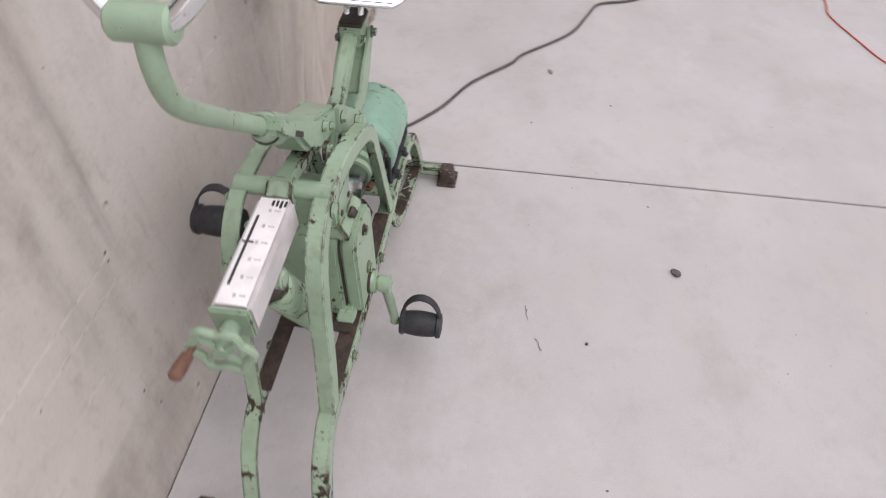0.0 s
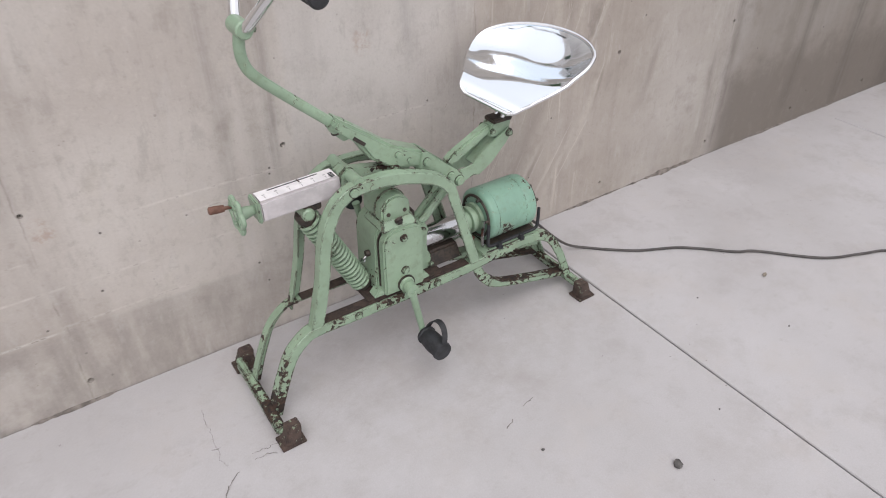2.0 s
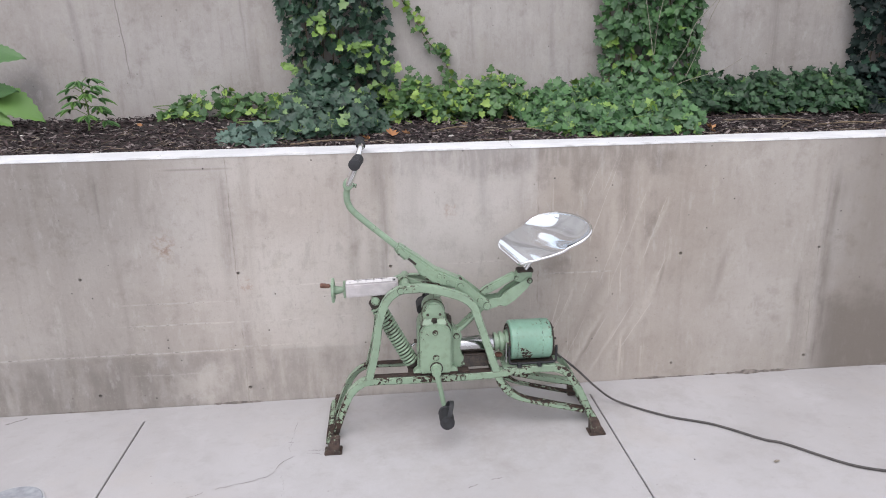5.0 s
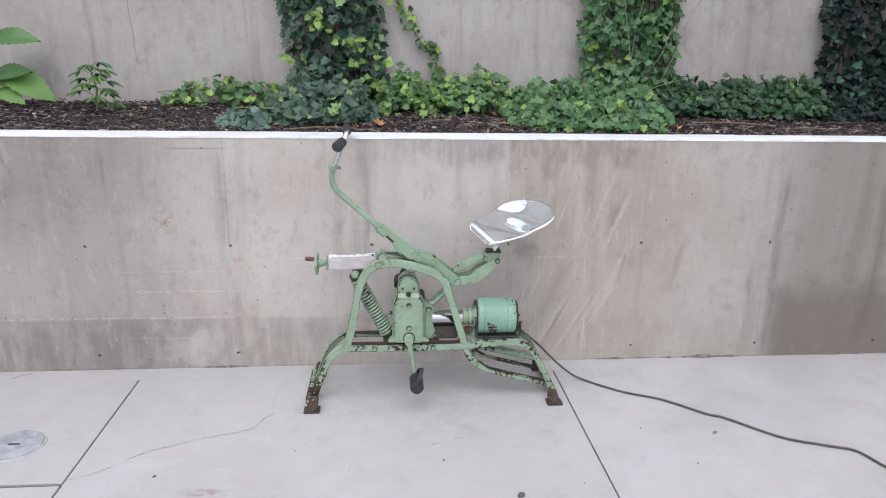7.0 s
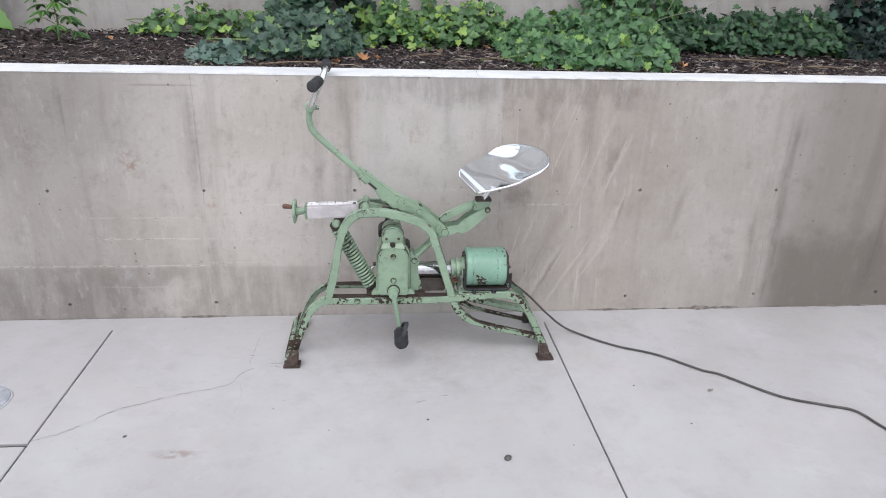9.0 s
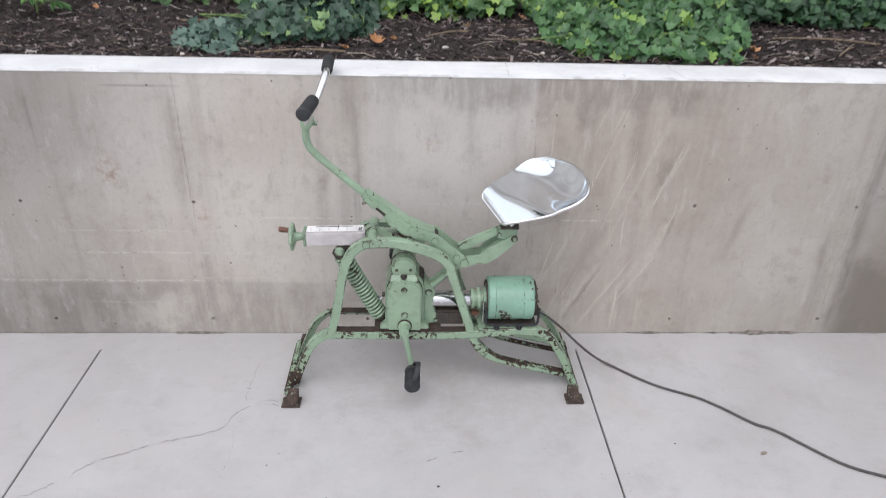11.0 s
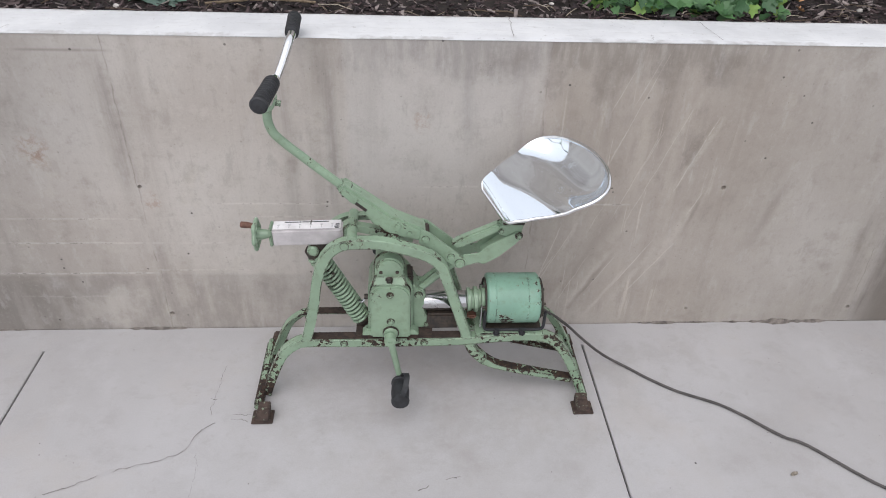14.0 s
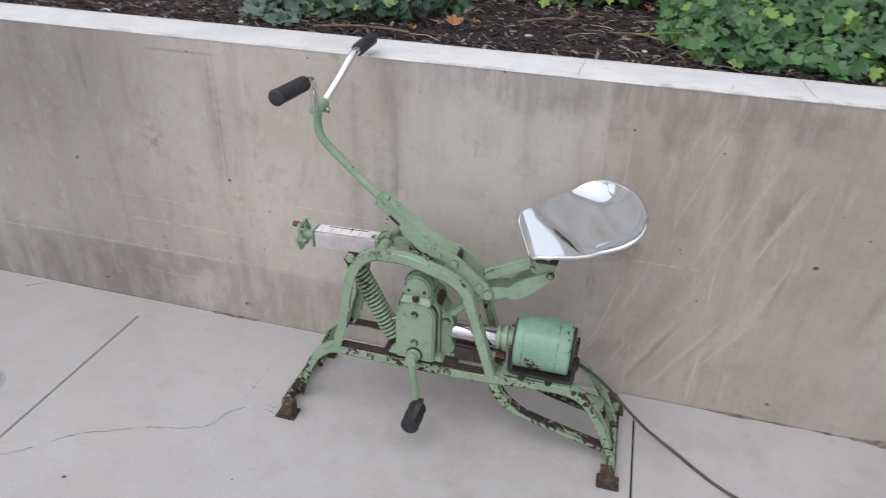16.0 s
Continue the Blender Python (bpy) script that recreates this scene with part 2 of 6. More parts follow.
            m = n.math("MULTIPLY", m, patchy)
            col = n.mix(n.math("MULTIPLY", m, 0.75 * most), col, (0.56, 0.535, 0.51))
            m = n.many("MULTIPLY", [n.span(z, z0 - 0.006, z0 - 0.003, 0.003), n.span(xr, lo, hi, 0.06), ledge_shade])
            col = n.mix(n.math("MULTIPLY", m, 0.8 * most), col, (0.14, 0.122, 0.11))
        lowest = n.many("MULTIPLY", [n.ramp(uneven, 0.236, 0.250, 1.0, 0.0), n.ramp(xr, -0.02, 0.22, 1.0, 0.0), n.ramp(n.noise(3.2, 6, 0.68), 0.34, 0.58, 0.15, 1.0)])
        col = n.mix(n.math("MULTIPLY", lowest, 0.34), col, (0.185, 0.168, 0.155))
        smear = n.math("MULTIPLY", n.span(xr, -0.66, -0.46, 0.06), n.span(zr, 0.03, 0.17, 0.04))
        col = n.mix(n.math("MULTIPLY", smear, 0.5), col, (0.50, 0.47, 0.44))
        # dark smudges under the coping and on the right-hand bays
        blur = n.math("MULTIPLY", n.math("SUBTRACT", n.noise(16.0, 5, 0.7), 0.5), 0.15)
        xb, zb = n.math("ADD", x, blur), n.math("ADD", z, blur)
        for x0, z0, wide, tall in ((1.02, 0.955, 0.030, 0.035), (1.20, 0.965, 0.030, 0.040), (1.35, 0.97, 0.045, 0.035), (0.88, 0.92, 0.012, 0.05), (1.02, 0.90, 0.025, 0.025),
                                   (1.33, 0.70, 0.012, 0.06), (0.74, 0.985, 0.07, 0.02), (0.95, 0.55, 0.05, 0.03)):
            m = n.math("MULTIPLY", n.span(xb, x0 - wide, x0 + wide, 0.03), n.span(zb, z0 - tall, z0 + tall, 0.04))
            col = n.mix(n.math("MULTIPLY", m, 0.55), col, (0.16, 0.142, 0.128))
        # rust blooms
        speckled = n.ramp(n.noise(38.0, 4, 0.7), 0.45, 0.62)
        for x0, z0, r in ((-0.632, 0.70, 0.06), (-0.632, 0.69, 0.03), (0.50, 0.80, 0.035), (-0.33, 0.52, 0.035)):
            d = n.math("ADD", n.math("POWER", n.math("SUBTRACT", x, x0), 2.0), n.math("POWER", n.math("MULTIPLY", n.math("SUBTRACT", z, z0), 0.7), 2.0))
            m = n.math("MULTIPLY", n.ramp(d, 0.0, r * r, 1.0, 0.0), speckled)
            col = n.mix(n.math("MULTIPLY", m, 0.38), col, (0.26, 0.15, 0.095))
    else:
        # soft dark patch low on the upper wall
        haze = n.math("MULTIPLY", n.math("SUBTRACT", n.noise(6.0, 4, 0.6), 0.5), 0.25)
        dark_patch = n.math("MULTIPLY", n.span(n.math("ADD", x, haze), -1.80, -1.58, 0.10), n.span(n.math("ADD", z, haze), 1.05, 1.36, 0.10))
        col = n.mix(n.math("MULTIPLY", dark_patch, 0.70), col, (0.13, 0.125, 0.127))
        # hairline crack and dribbles down the upper wall
        drift = n.math("ADD", n.math("SUBTRACT", x, n.math("MULTIPLY", z, -0.06)), n.math("MULTIPLY", n.math("SUBTRACT", n.noise(5.0, 4, 0.6), 0.5), 0.03))
        hair = n.math("MULTIPLY", n.span(drift, -1.056, -1.052, 0.003), n.ramp(z, 1.27, 1.36))
        for x0, wide, lo, hi, most in ((-1.285, 0.030, 1.28, 1.75, 0.40), (-0.945, 0.008, 1.20, 1.28, 0.6), (-0.40, 0.010, 1.30, 2.0, 0.35), (0.86, 0.02, 1.35, 2.0, 0.30), (1.32, 0.03, 1.30, 2.1, 0.30), (2.66, 0.05, 1.25, 2.1, 0.40), (2.42, 0.03, 1.2, 1.9, 0.25)):
            hair = n.math("MAXIMUM", hair, n.many("MULTIPLY", [n.span(drift, x0 - wide / 2, x0 + wide / 2, 0.6 * wide), n.span(z, lo, hi, 0.10), n.ramp(fine_runs, 0.35, 0.60, 0.3, 1.0), most]))
        col = n.mix(n.math("MULTIPLY", hair, 0.8), col, (0.15, 0.135, 0.125))
    if front:
        # wall colour scaled: pale in the middle, darker to the sides and upper left
        wall_tone = n.math("ADD", n.ramp(wobble, -0.95, -0.25, 0.79, 1.14), n.ramp(wobble, 1.15, 2.06, 0.0, -0.25))
        wall_tone = n.math("ADD", wall_tone, n.ramp(wobble, 2.085, 2.14, 0.0, -0.10))
        wall_tone = n.math("SUBTRACT", wall_tone, n.math("MULTIPLY", n.ramp(z, 0.50, 0.85, 0.0, 0.14), n.ramp(wobble, -0.50, -0.10, 1.0, 0.0)))
        col = n.mix(1.0, n.scaled(col, wall_tone), (1.01, 1.0, 0.982), "MULTIPLY")
    else:
        # colour darkens to the right; unseen top lightened to brighten the seat's reflection
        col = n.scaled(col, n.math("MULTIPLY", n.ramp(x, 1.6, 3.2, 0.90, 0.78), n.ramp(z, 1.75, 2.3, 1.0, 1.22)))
    pale = n.ramp(x, 2.0, 2.2, 1.0, 0.25) if front else 1.0
    # cement skin: fine cloudy patches, trowel nicks and pale scabs
    skin = n.noise(62.0, 6, 0.75, n.mapped((1.0, 1.0, 0.8)))
    col = n.mix(n.ramp(skin, 0.53, 0.66, 0.0, 0.15), col, (0.225, 0.200, 0.178))
    col = n.mix(n.math("MULTIPLY", pale, n.ramp(skin, 0.34, 0.46, 0.13, 0.0)), col, (0.500, 0.475, 0.450))
    scab = n.noise(1.0, 6, 0.70, n.mapped((17.0, 17.0, 6.5), shift=(1.7, 0.0, 4.4)))
    col = n.mix(n.ramp(scab, 0.54, 0.66, 0.0, 0.26), col, (0.235, 0.212, 0.190))
    col = n.mix(n.math("MULTIPLY", pale, n.ramp(scab, 0.34, 0.46, 0.24, 0.0)), col, (0.505, 0.485, 0.468))
    # air holes and flecks
    pit = n.math("MULTIPLY", n.ramp(n.speck(16.0), 0.035, 0.075, 1.0, 0.0), n.ramp(n.noise(4.0, 3, 0.6), 0.44, 0.54))
    col = n.mix(n.math("MULTIPLY", pit, 0.85), col, (0.07, 0.06, 0.055))
    col = n.mix(n.ramp(grain, 0.35, 0.7, 0.06, 0.0), col, (0.15, 0.13, 0.12))
    fine_pit = n.math("MULTIPLY", n.ramp(n.speck(52.0), 0.06, 0.14, 1.0, 0.0), n.ramp(n.noise(6.0, 4, 0.7), 0.50, 0.62))
    col = n.mix(n.math("MULTIPLY", fine_pit, 0.38), col, (0.14, 0.122, 0.108))
    crust = n.ramp(n.noise(75.0, 4, 0.75), 0.56, 0.66)
    col = n.mix(n.many("MULTIPLY", [crust, pale, n.ramp(blotch, 0.45, 0.6, 0.04, 0.16)]), col, (0.48, 0.455, 0.43))
    n.bump(n.math("SUBTRACT", height, n.math("MULTIPLY", pit, 1.5)), 0.40, 0.004)
    return n.set(Base_Color=col, Roughness=0.88)


def weathered_top():
    n = Nodes("weathered_coping")
    x, y, z = n.xyz()
    col = n.mix(n.ramp(n.noise(5.0, 5, 0.65), 0.3, 0.7), (0.56, 0.565, 0.575), (0.68, 0.685, 0.69))
    col = n.mix(n.ramp(n.noise(1.0, 5, 0.7, n.mapped((9.0, 46.0, 20.0))), 0.53, 0.68, 0.0, 0.35), col, (0.48, 0.475, 0.47))
    col = n.mix(n.ramp(n.noise(70.0, 4, 0.7), 0.60, 0.70, 0.0, 0.40), col, (0.30, 0.285, 0.27))
    # grime along the front edge and against the bed
    ragged = n.math("ADD", y, n.math("MULTIPLY", n.math("SUBTRACT", n.noise(24.0, 5, 0.7), 0.5), 0.05))
    col = n.mix(n.math("MULTIPLY", n.ramp(ragged, 0.004, 0.018, 0.55, 0.0), n.ramp(n.noise(7.0, 4, 0.7), 0.45, 0.62)), col, (0.33, 0.315, 0.30))
    col = n.mix(n.ramp(ragged, 0.178, 0.205, 0.0, 0.5), col, (0.22, 0.20, 0.185))
    n.bump(n.noise(110.0, 4, 0.7), 0.25, 0.002)
    return n.set(Base_Color=col, Roughness=0.86)


def concrete_slab():
    n = Nodes("broomed_concrete")
    x, y, z = n.xyz()
    cloud, blotch, grain = n.noise(1.1, 5, 0.6), n.noise(6.0, 6, 0.65), n.noise(240.0, 3, 0.6)
    col = n.mix(n.ramp(cloud, 0.3, 0.7), (0.395, 0.383, 0.383), (0.472, 0.464, 0.472))
    col = n.mix(n.ramp(blotch, 0.52, 0.72, 0.0, 0.45), col, (0.34, 0.32, 0.315))
    col = n.mix(n.ramp(blotch, 0.2, 0.42, 0.25, 0.0), col, (0.54, 0.53, 0.53))
    col = n.mix(n.ramp(n.noise(22.0, 5, 0.7), 0.56, 0.72, 0.0, 0.32), col, (0.34, 0.315, 0.30))
    col = n.mix(n.ramp(grain, 0.3, 0.75, 0.16, 0.0), col, (0.25, 0.23, 0.21))
    stain = n.noise(2.4, 7, 0.72)
    col = n.mix(n.ramp(stain, 0.52, 0.66, 0.0, 0.42), col, (0.345, 0.325, 0.312))
    col = n.mix(n.ramp(stain, 0.34, 0.46, 0.30, 0.0), col, (0.50, 0.495, 0.505))
    col = n.mix(n.ramp(n.noise(3.1, 6, 0.66, n.mapped(shift=(7.0, 2.0, 0.0))), 0.50, 0.68, 0.0, 0.34), col, (0.425, 0.393, 0.368))
    col = n.mix(n.ramp(n.noise(13.0, 6, 0.70, n.mapped((1.0, 1.6, 1.0))), 0.55, 0.68, 0.0, 0.24), col, (0.33, 0.312, 0.30))
    fleck = n.math("MULTIPLY", n.ramp(n.speck(22.0), 0.03, 0.06, 1.0, 0.0), n.ramp(n.noise(5.0, 2), 0.53, 0.60))
    col = n.mix(n.math("MULTIPLY", fleck, 0.75), col, (0.13, 0.11, 0.10))
    # brown spill and scuffs
    d = n.math("ADD", n.math("POWER", n.math("ADD", x, 0.29), 2.0), n.math("POWER", n.math("MULTIPLY", n.math("ADD", y, 0.925), 3.0), 2.0))
    m = n.math("MULTIPLY", n.ramp(d, 0.0, 0.006, 1.0, 0.0), n.ramp(n.noise(30.0, 4), 0.38, 0.58))
    col = n.mix(n.math("MULTIPLY", m, 0.62), col, (0.21, 0.145, 0.110))
    halo = n.math("MULTIPLY", n.ramp(d, 0.0, 0.016, 1.0, 0.0), n.ramp(n.noise(16.0, 5, 0.7, n.mapped((0.6, 2.2, 1.0))), 0.42, 0.60))
    col = n.mix(n.math("MULTIPLY", halo, 0.40), col, (0.30, 0.27, 0.25))
    # soft shade below the machine, painted into the floor colour
    bike_shade_d = n.math("ADD", n.math("POWER", n.math("MULTIPLY", n.math("SUBTRACT", x, 0.5), 0.55), 2.0), n.math("POWER", n.math("ADD", y, 0.42), 2.0))
    bike_shade = n.math("MULTIPLY", n.ramp(bike_shade_d, 0.0, 0.16, 0.30, 0.0), n.ramp(n.noise(9.0, 6, 0.7), 0.36, 0.62))
    col = n.mix(bike_shade, col, (0.30, 0.272, 0.250))
    scuff = n.ramp(n.noise(1.0, 4, 0.7, n.mapped((5.0, 40.0, 1.0), turn=(0, 0, 20))), 0.66, 0.76)
    col = n.mix(n.math("MULTIPLY", scuff, 0.22), col, (0.33, 0.31, 0.29))
    n.bump(n.math("ADD", grain, blotch), 0.12, 0.002)
    return n.set(Base_Color=col, Roughness=0.82)


def paint(name, wear, base=(0.240, 0.334, 0.236)):
    """Old mint-green machine paint, chipped down to rusty steel. wear: how much of it is gone."""
    n = Nodes(name)
    tone = n.mix(n.ramp(n.noise(9.0, 4, 0.6), 0.3, 0.7), tuple(0.90 * c for c in base), tuple(1.12 * c for c in base))
    tone = n.mix(n.ramp(n.noise(48.0, 5, 0.65), 0.50, 0.74, 0.0, 0.34), tone, (0.135, 0.165, 0.092))
    tone = n.mix(n.ramp(n.noise(21.0, 6, 0.72), 0.58, 0.72, 0.0, 0.26), tone, (0.090, 0.105, 0.062))
    chip = n.math("ADD", n.noise(74.0, 5, 0.62), n.math("MULTIPLY", n.math("SUBTRACT", n.noise(10.0, 3, 0.5), 0.5), 1.15))
    # paint goes first along the edges
    round_off = n.tree.nodes.new("ShaderNodeBevel")
    round_off.samples = 4
    round_off.inputs["Radius"].default_value = 0.0075
    facing = n.tree.nodes.new("ShaderNodeVectorMath")
    facing.operation = "DOT_PRODUCT"
    n.tree.links.new(round_off.outputs[0], facing.inputs[0])
    n.tree.links.new(n.tree.nodes.new("ShaderNodeNewGeometry").outputs["Normal"], facing.inputs[1])
    chip = n.math("ADD", chip, n.ramp(facing.outputs["Value"], 0.995, 0.84, 0.0, min(0.26, 0.09 + 1.2 * wear)))
    edge = 0.800 - wear
    bare = n.ramp(chip, edge, edge + 0.016)
    rim = n.ramp(chip, edge - 0.03, edge)
    rust = n.mix(n.ramp(n.noise(90.0, 4, 0.7), 0.35, 0.65), (0.012, 0.010, 0.009), (0.056, 0.031, 0.021))
    col = n.mix(n.math("MULTIPLY", rim, 0.5), tone, (0.42, 0.50, 0.36))
    col = n.mix(bare, col, rust)
    n.bump(n.math("SUBTRACT", n.math("MULTIPLY", n.noise(120.0, 3), 0.25), bare), 0.5, 0.0008)
    return n.set(Base_Color=col, Roughness=n.ramp(bare, 0, 1, 0.33, 0.8))


def rusty(name, base, other, rough=0.85, metal=0.0, fleck=None):
    n = Nodes(name)
    col = n.mix(n.ramp(n.noise(55.0, 6, 0.7), 0.35, 0.65), base, other)
    col = n.mix(n.ramp(n.noise(14.0, 4, 0.6), 0.56, 0.70, 0.0, 0.6), col, tuple(0.45 * c for c in base))
    if fleck:
        col = n.mix(n.ramp(n.noise(85.0, 4, 0.65), 0.61, 0.64, 0.0, 0.8), col, fleck)
    n.bump(n.noise(130.0, 4, 0.7), 0.5, 0.001)
    return n.set(Base_Color=col, Roughness=rough, Metallic=metal)


def chrome(name, base=0.80, rough=0.06, cool=1.01, haze=0.22):
    n = Nodes(name)
    dull = n.ramp(n.noise(26.0, 5, 0.65), 0.50, 0.75, rough, rough + haze)
    pits = n.ramp(n.noise(150.0, 4, 0.7), 0.70, 0.78)
    col = n.mix(n.math("MULTIPLY", pits, 0.6), (base / cool, base, base * cool), (0.22, 0.17, 0.13))
    n.bump(n.noise(7.0, 2), 0.04, 0.004)
    return n.set(Base_Color=col, Roughness=dull, Metallic=1.0)


def plain(name, base, rough=0.6, scale=40.0, spread=0.35, bump=0.2):
    n = Nodes(name)
    lo, hi = tuple(c * (1 - spread) for c in base), tuple(min(1.0, c * (1 + spread)) for c in base)
    col = n.mix(n.ramp(n.noise(scale, 5, 0.6), 0.3, 0.7), lo, hi)
    n.bump(n.noise(scale * 4, 3), bump, 0.001)
    return n.set(Base_Color=col, Roughness=rough)


def leaves(name, dark, mid, light, share, gloss=0.5):
    """Leaf green that changes from leaf to leaf; share: the part of young, light leaves."""
    n = Nodes(name)
    r = n.random()
    col = n.mix(n.ramp(r, 0.0, 1.0 - share), dark, mid)
    col = n.mix(n.ramp(r, 1.0 - share, 1.0 - 0.6 * share), col, light)
    col = n.mix(n.ramp(n.noise(70.0, 3), 0.45, 0.75, 0.0, 0.35), col, tuple(1.5 * c for c in mid))
    return n.set(Base_Color=col, Roughness=0.48, Specular_IOR_Level=gloss)


def pieces(name, tones, rough=0.9):
    """Chips and flakes, each of one of three tones."""
    n = Nodes(name)
    r = n.random()
    col = n.mix(n.ramp(r, 0.25, 0.55), tones[0], tones[1])
    col = n.mix(n.ramp(r, 0.74, 0.95), col, tones[2])
    col = n.mix(n.ramp(n.noise(60.0, 4), 0.4, 0.7, 0.0, 0.5), col, tuple(0.5 * c for c in tones[0]))
    return n.set(Base_Color=col, Roughness=rough)


WALL = concrete_wall("formed_concrete", True)
BACK = concrete_wall("upper_concrete", False)
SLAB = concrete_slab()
COPING = weathered_top()
PAINT = paint("mint_paint", 0.018)
WORN = paint("worn_mint_paint", 0.145)
RUBBED = paint("rubbed_mint_paint", 0.175)
RUSTED = paint("flaking_mint_paint", 0.245)
BLISTERED = paint("blistered_mint_paint", 0.40)
MOTOR = paint("motor_paint", 0.095, (0.200, 0.352, 0.268))
RUST = rusty("rusty_steel", (0.029, 0.021, 0.018), (0.064, 0.043, 0.034))
GREASE = rusty("greasy_dark_steel", (0.020, 0.017, 0.015), (0.055, 0.040, 0.030), 0.6)
SHOE = rusty("rusted_shoe", (0.040, 0.028, 0.024), (0.084, 0.056, 0.045), fleck=(0.25, 0.30, 0.21))
BROWN = rusty("brown_grip_wood", (0.10, 0.045, 0.03), (0.17, 0.085, 0.06), 0.7)
CHROME = chrome("pitted_chrome", 0.82, 0.05)
PAN = chrome("polished_aluminium", 0.94, 0.075, 1.07, 0.18)
STEEL = chrome("bright_steel", 0.52, 0.14)
BLACK = plain("black_rubber", (0.020, 0.021, 0.024), 0.62, 60.0, 0.4, 0.4)
WHITE = plain("off_white_enamel", (0.47, 0.445, 0.45), 0.38, 30.0, 0.12, 0.05)
LABEL = plain("white_scale", (0.74, 0.725, 0.73), 0.38, 24.0, 0.10, 0.05)
INK = plain("black_ink", (0.03, 0.03, 0.035), 0.6)
FADED = plain("faded_ink", (0.36, 0.355, 0.36), 0.6)
CABLE = plain("grey_cable", (0.066, 0.060, 0.057), 0.6, 30.0, 0.3, 0.1)
RED = plain("red_wire", (0.55, 0.10, 0.07), 0.5, 30.0, 0.2, 0.1)
JOINT = plain("dark_joint", (0.045, 0.04, 0.036), 0.95, 60.0, 0.4, 0.4)
CRACK = plain("crack_dirt", (0.20, 0.188, 0.176), 0.95, 60.0, 0.4, 0.2)
SPILL = plain("spilt_mortar", (0.17, 0.15, 0.135), 0.95, 55.0, 0.45, 0.8)
CAP = plain("cast_cover", (0.31, 0.325, 0.35), 0.7, 20.0, 0.25, 0.3)
RIM = plain("pale_cover_ring", (0.45, 0.455, 0.465), 0.75, 30.0, 0.12, 0.2)
SOIL = plain("dark_soil", (0.022, 0.016, 0.014), 0.95, 30.0, 0.5, 0.8)
MULCH = pieces("bark_mulch", ((0.022, 0.0155, 0.017), (0.070, 0.047, 0.047), (0.30, 0.255, 0.24)))
IVY = leaves("ivy_leaf", (0.026, 0.076, 0.028), (0.066, 0.158, 0.050), (0.16, 0.27, 0.05), 0.07)
# ivy of the right-hand bank, with the dimness there put into its colour
IVY_HALF_SHADE = leaves("half_shaded_ivy_leaf", (0.012, 0.036, 0.017), (0.034, 0.084, 0.034), (0.10, 0.18, 0.05), 0.06, 0.35)
IVY_BLUE = leaves("dusty_ivy_leaf", (0.012, 0.037, 0.024), (0.034, 0.080, 0.045), (0.16, 0.26, 0.09), 0.08)
IVY_LIGHT = leaves("young_ivy_leaf", (0.035, 0.088, 0.030), (0.074, 0.162, 0.046), (0.20, 0.31, 0.05), 0.20)
IVY_YOUNG = leaves("spring_ivy_leaf", (0.07, 0.14, 0.030), (0.13, 0.235, 0.040), (0.20, 0.32, 0.06), 0.25)
# near-black and dull: the corner's shade is painted into these leaves
IVY_SHADE = leaves("shaded_ivy_leaf", (0.004, 0.010, 0.009), (0.010, 0.022, 0.018), (0.04, 0.09, 0.06), 0.09, 0.2)
IVY_PALE = leaves("pale_ivy_leaf", (0.045, 0.09, 0.07), (0.085, 0.145, 0.112), (0.13, 0.21, 0.13), 0.10)
BARE = plain("bare_stem", (0.26, 0.25, 0.20), 0.8, 40.0, 0.3, 0.2)
WEED = leaves("weed_leaf", (0.04, 0.11, 0.03), (0.075, 0.175, 0.045), (0.12, 0.24, 0.055), 0.3)
STEM = plain("woody_stem", (0.16, 0.12, 0.08), 0.85, 40.0, 0.4, 0.3)
GREEN_STEM = plain("green_stem", (0.13, 0.20, 0.06), 0.6, 40.0, 0.3, 0.1)
STRAW = pieces("dry_straw", ((0.12, 0.085, 0.06), (0.24, 0.19, 0.14), (0.42, 0.37, 0.30)), 0.85)
DRY = pieces("dry_leaf", ((0.36, 0.17, 0.07), (0.48, 0.26, 0.13), (0.55, 0.40, 0.25)), 0.8)
FLOOR_LEAF = pieces("withered_leaf", ((0.20, 0.17, 0.14), (0.26, 0.23, 0.19), (0.30, 0.27, 0.23)), 0.85)
PALE_STONE = plain("pale_stone", (0.50, 0.47, 0.44), 0.85, 60.0, 0.2, 0.4)
PEBBLE = plain("dark_pebble", (0.10, 0.095, 0.09), 0.85, 80.0, 0.4, 0.5)


# ---- mesh helpers ----
def part(name, bm, material, parent=None, label="", smooth=False):
    """Links a bmesh as one mesh object, under a thing or a part if one is given."""
    me = bpy.data.meshes.new(name)
    bmesh.ops.recalc_face_normals(bm, faces=bm.faces)
    bm.to_mesh(me)
    bm.free()
    for m in material if isinstance(material, (list, tuple)) else (material,):
        me.materials.append(m)
    if smooth:
        me.polygons.foreach_set("use_smooth", [True] * len(me.polygons))
        me.set_sharp_from_angle(angle=radians(38))
    ob = new(name, me)
    if parent is not None:
        ob.parent = parent
        ob.matrix_parent_inverse = parent.matrix_basis.inverted()
    if label:
        tagged(ob, label)
    return ob


def thing(name, at, label, category, group="", kind=""):
    ob = new(name)
    ob.empty_display_size = 0.05
    ob.matrix_basis = Matrix.Translation(at)
    return tagged(ob, label, category, group, kind)


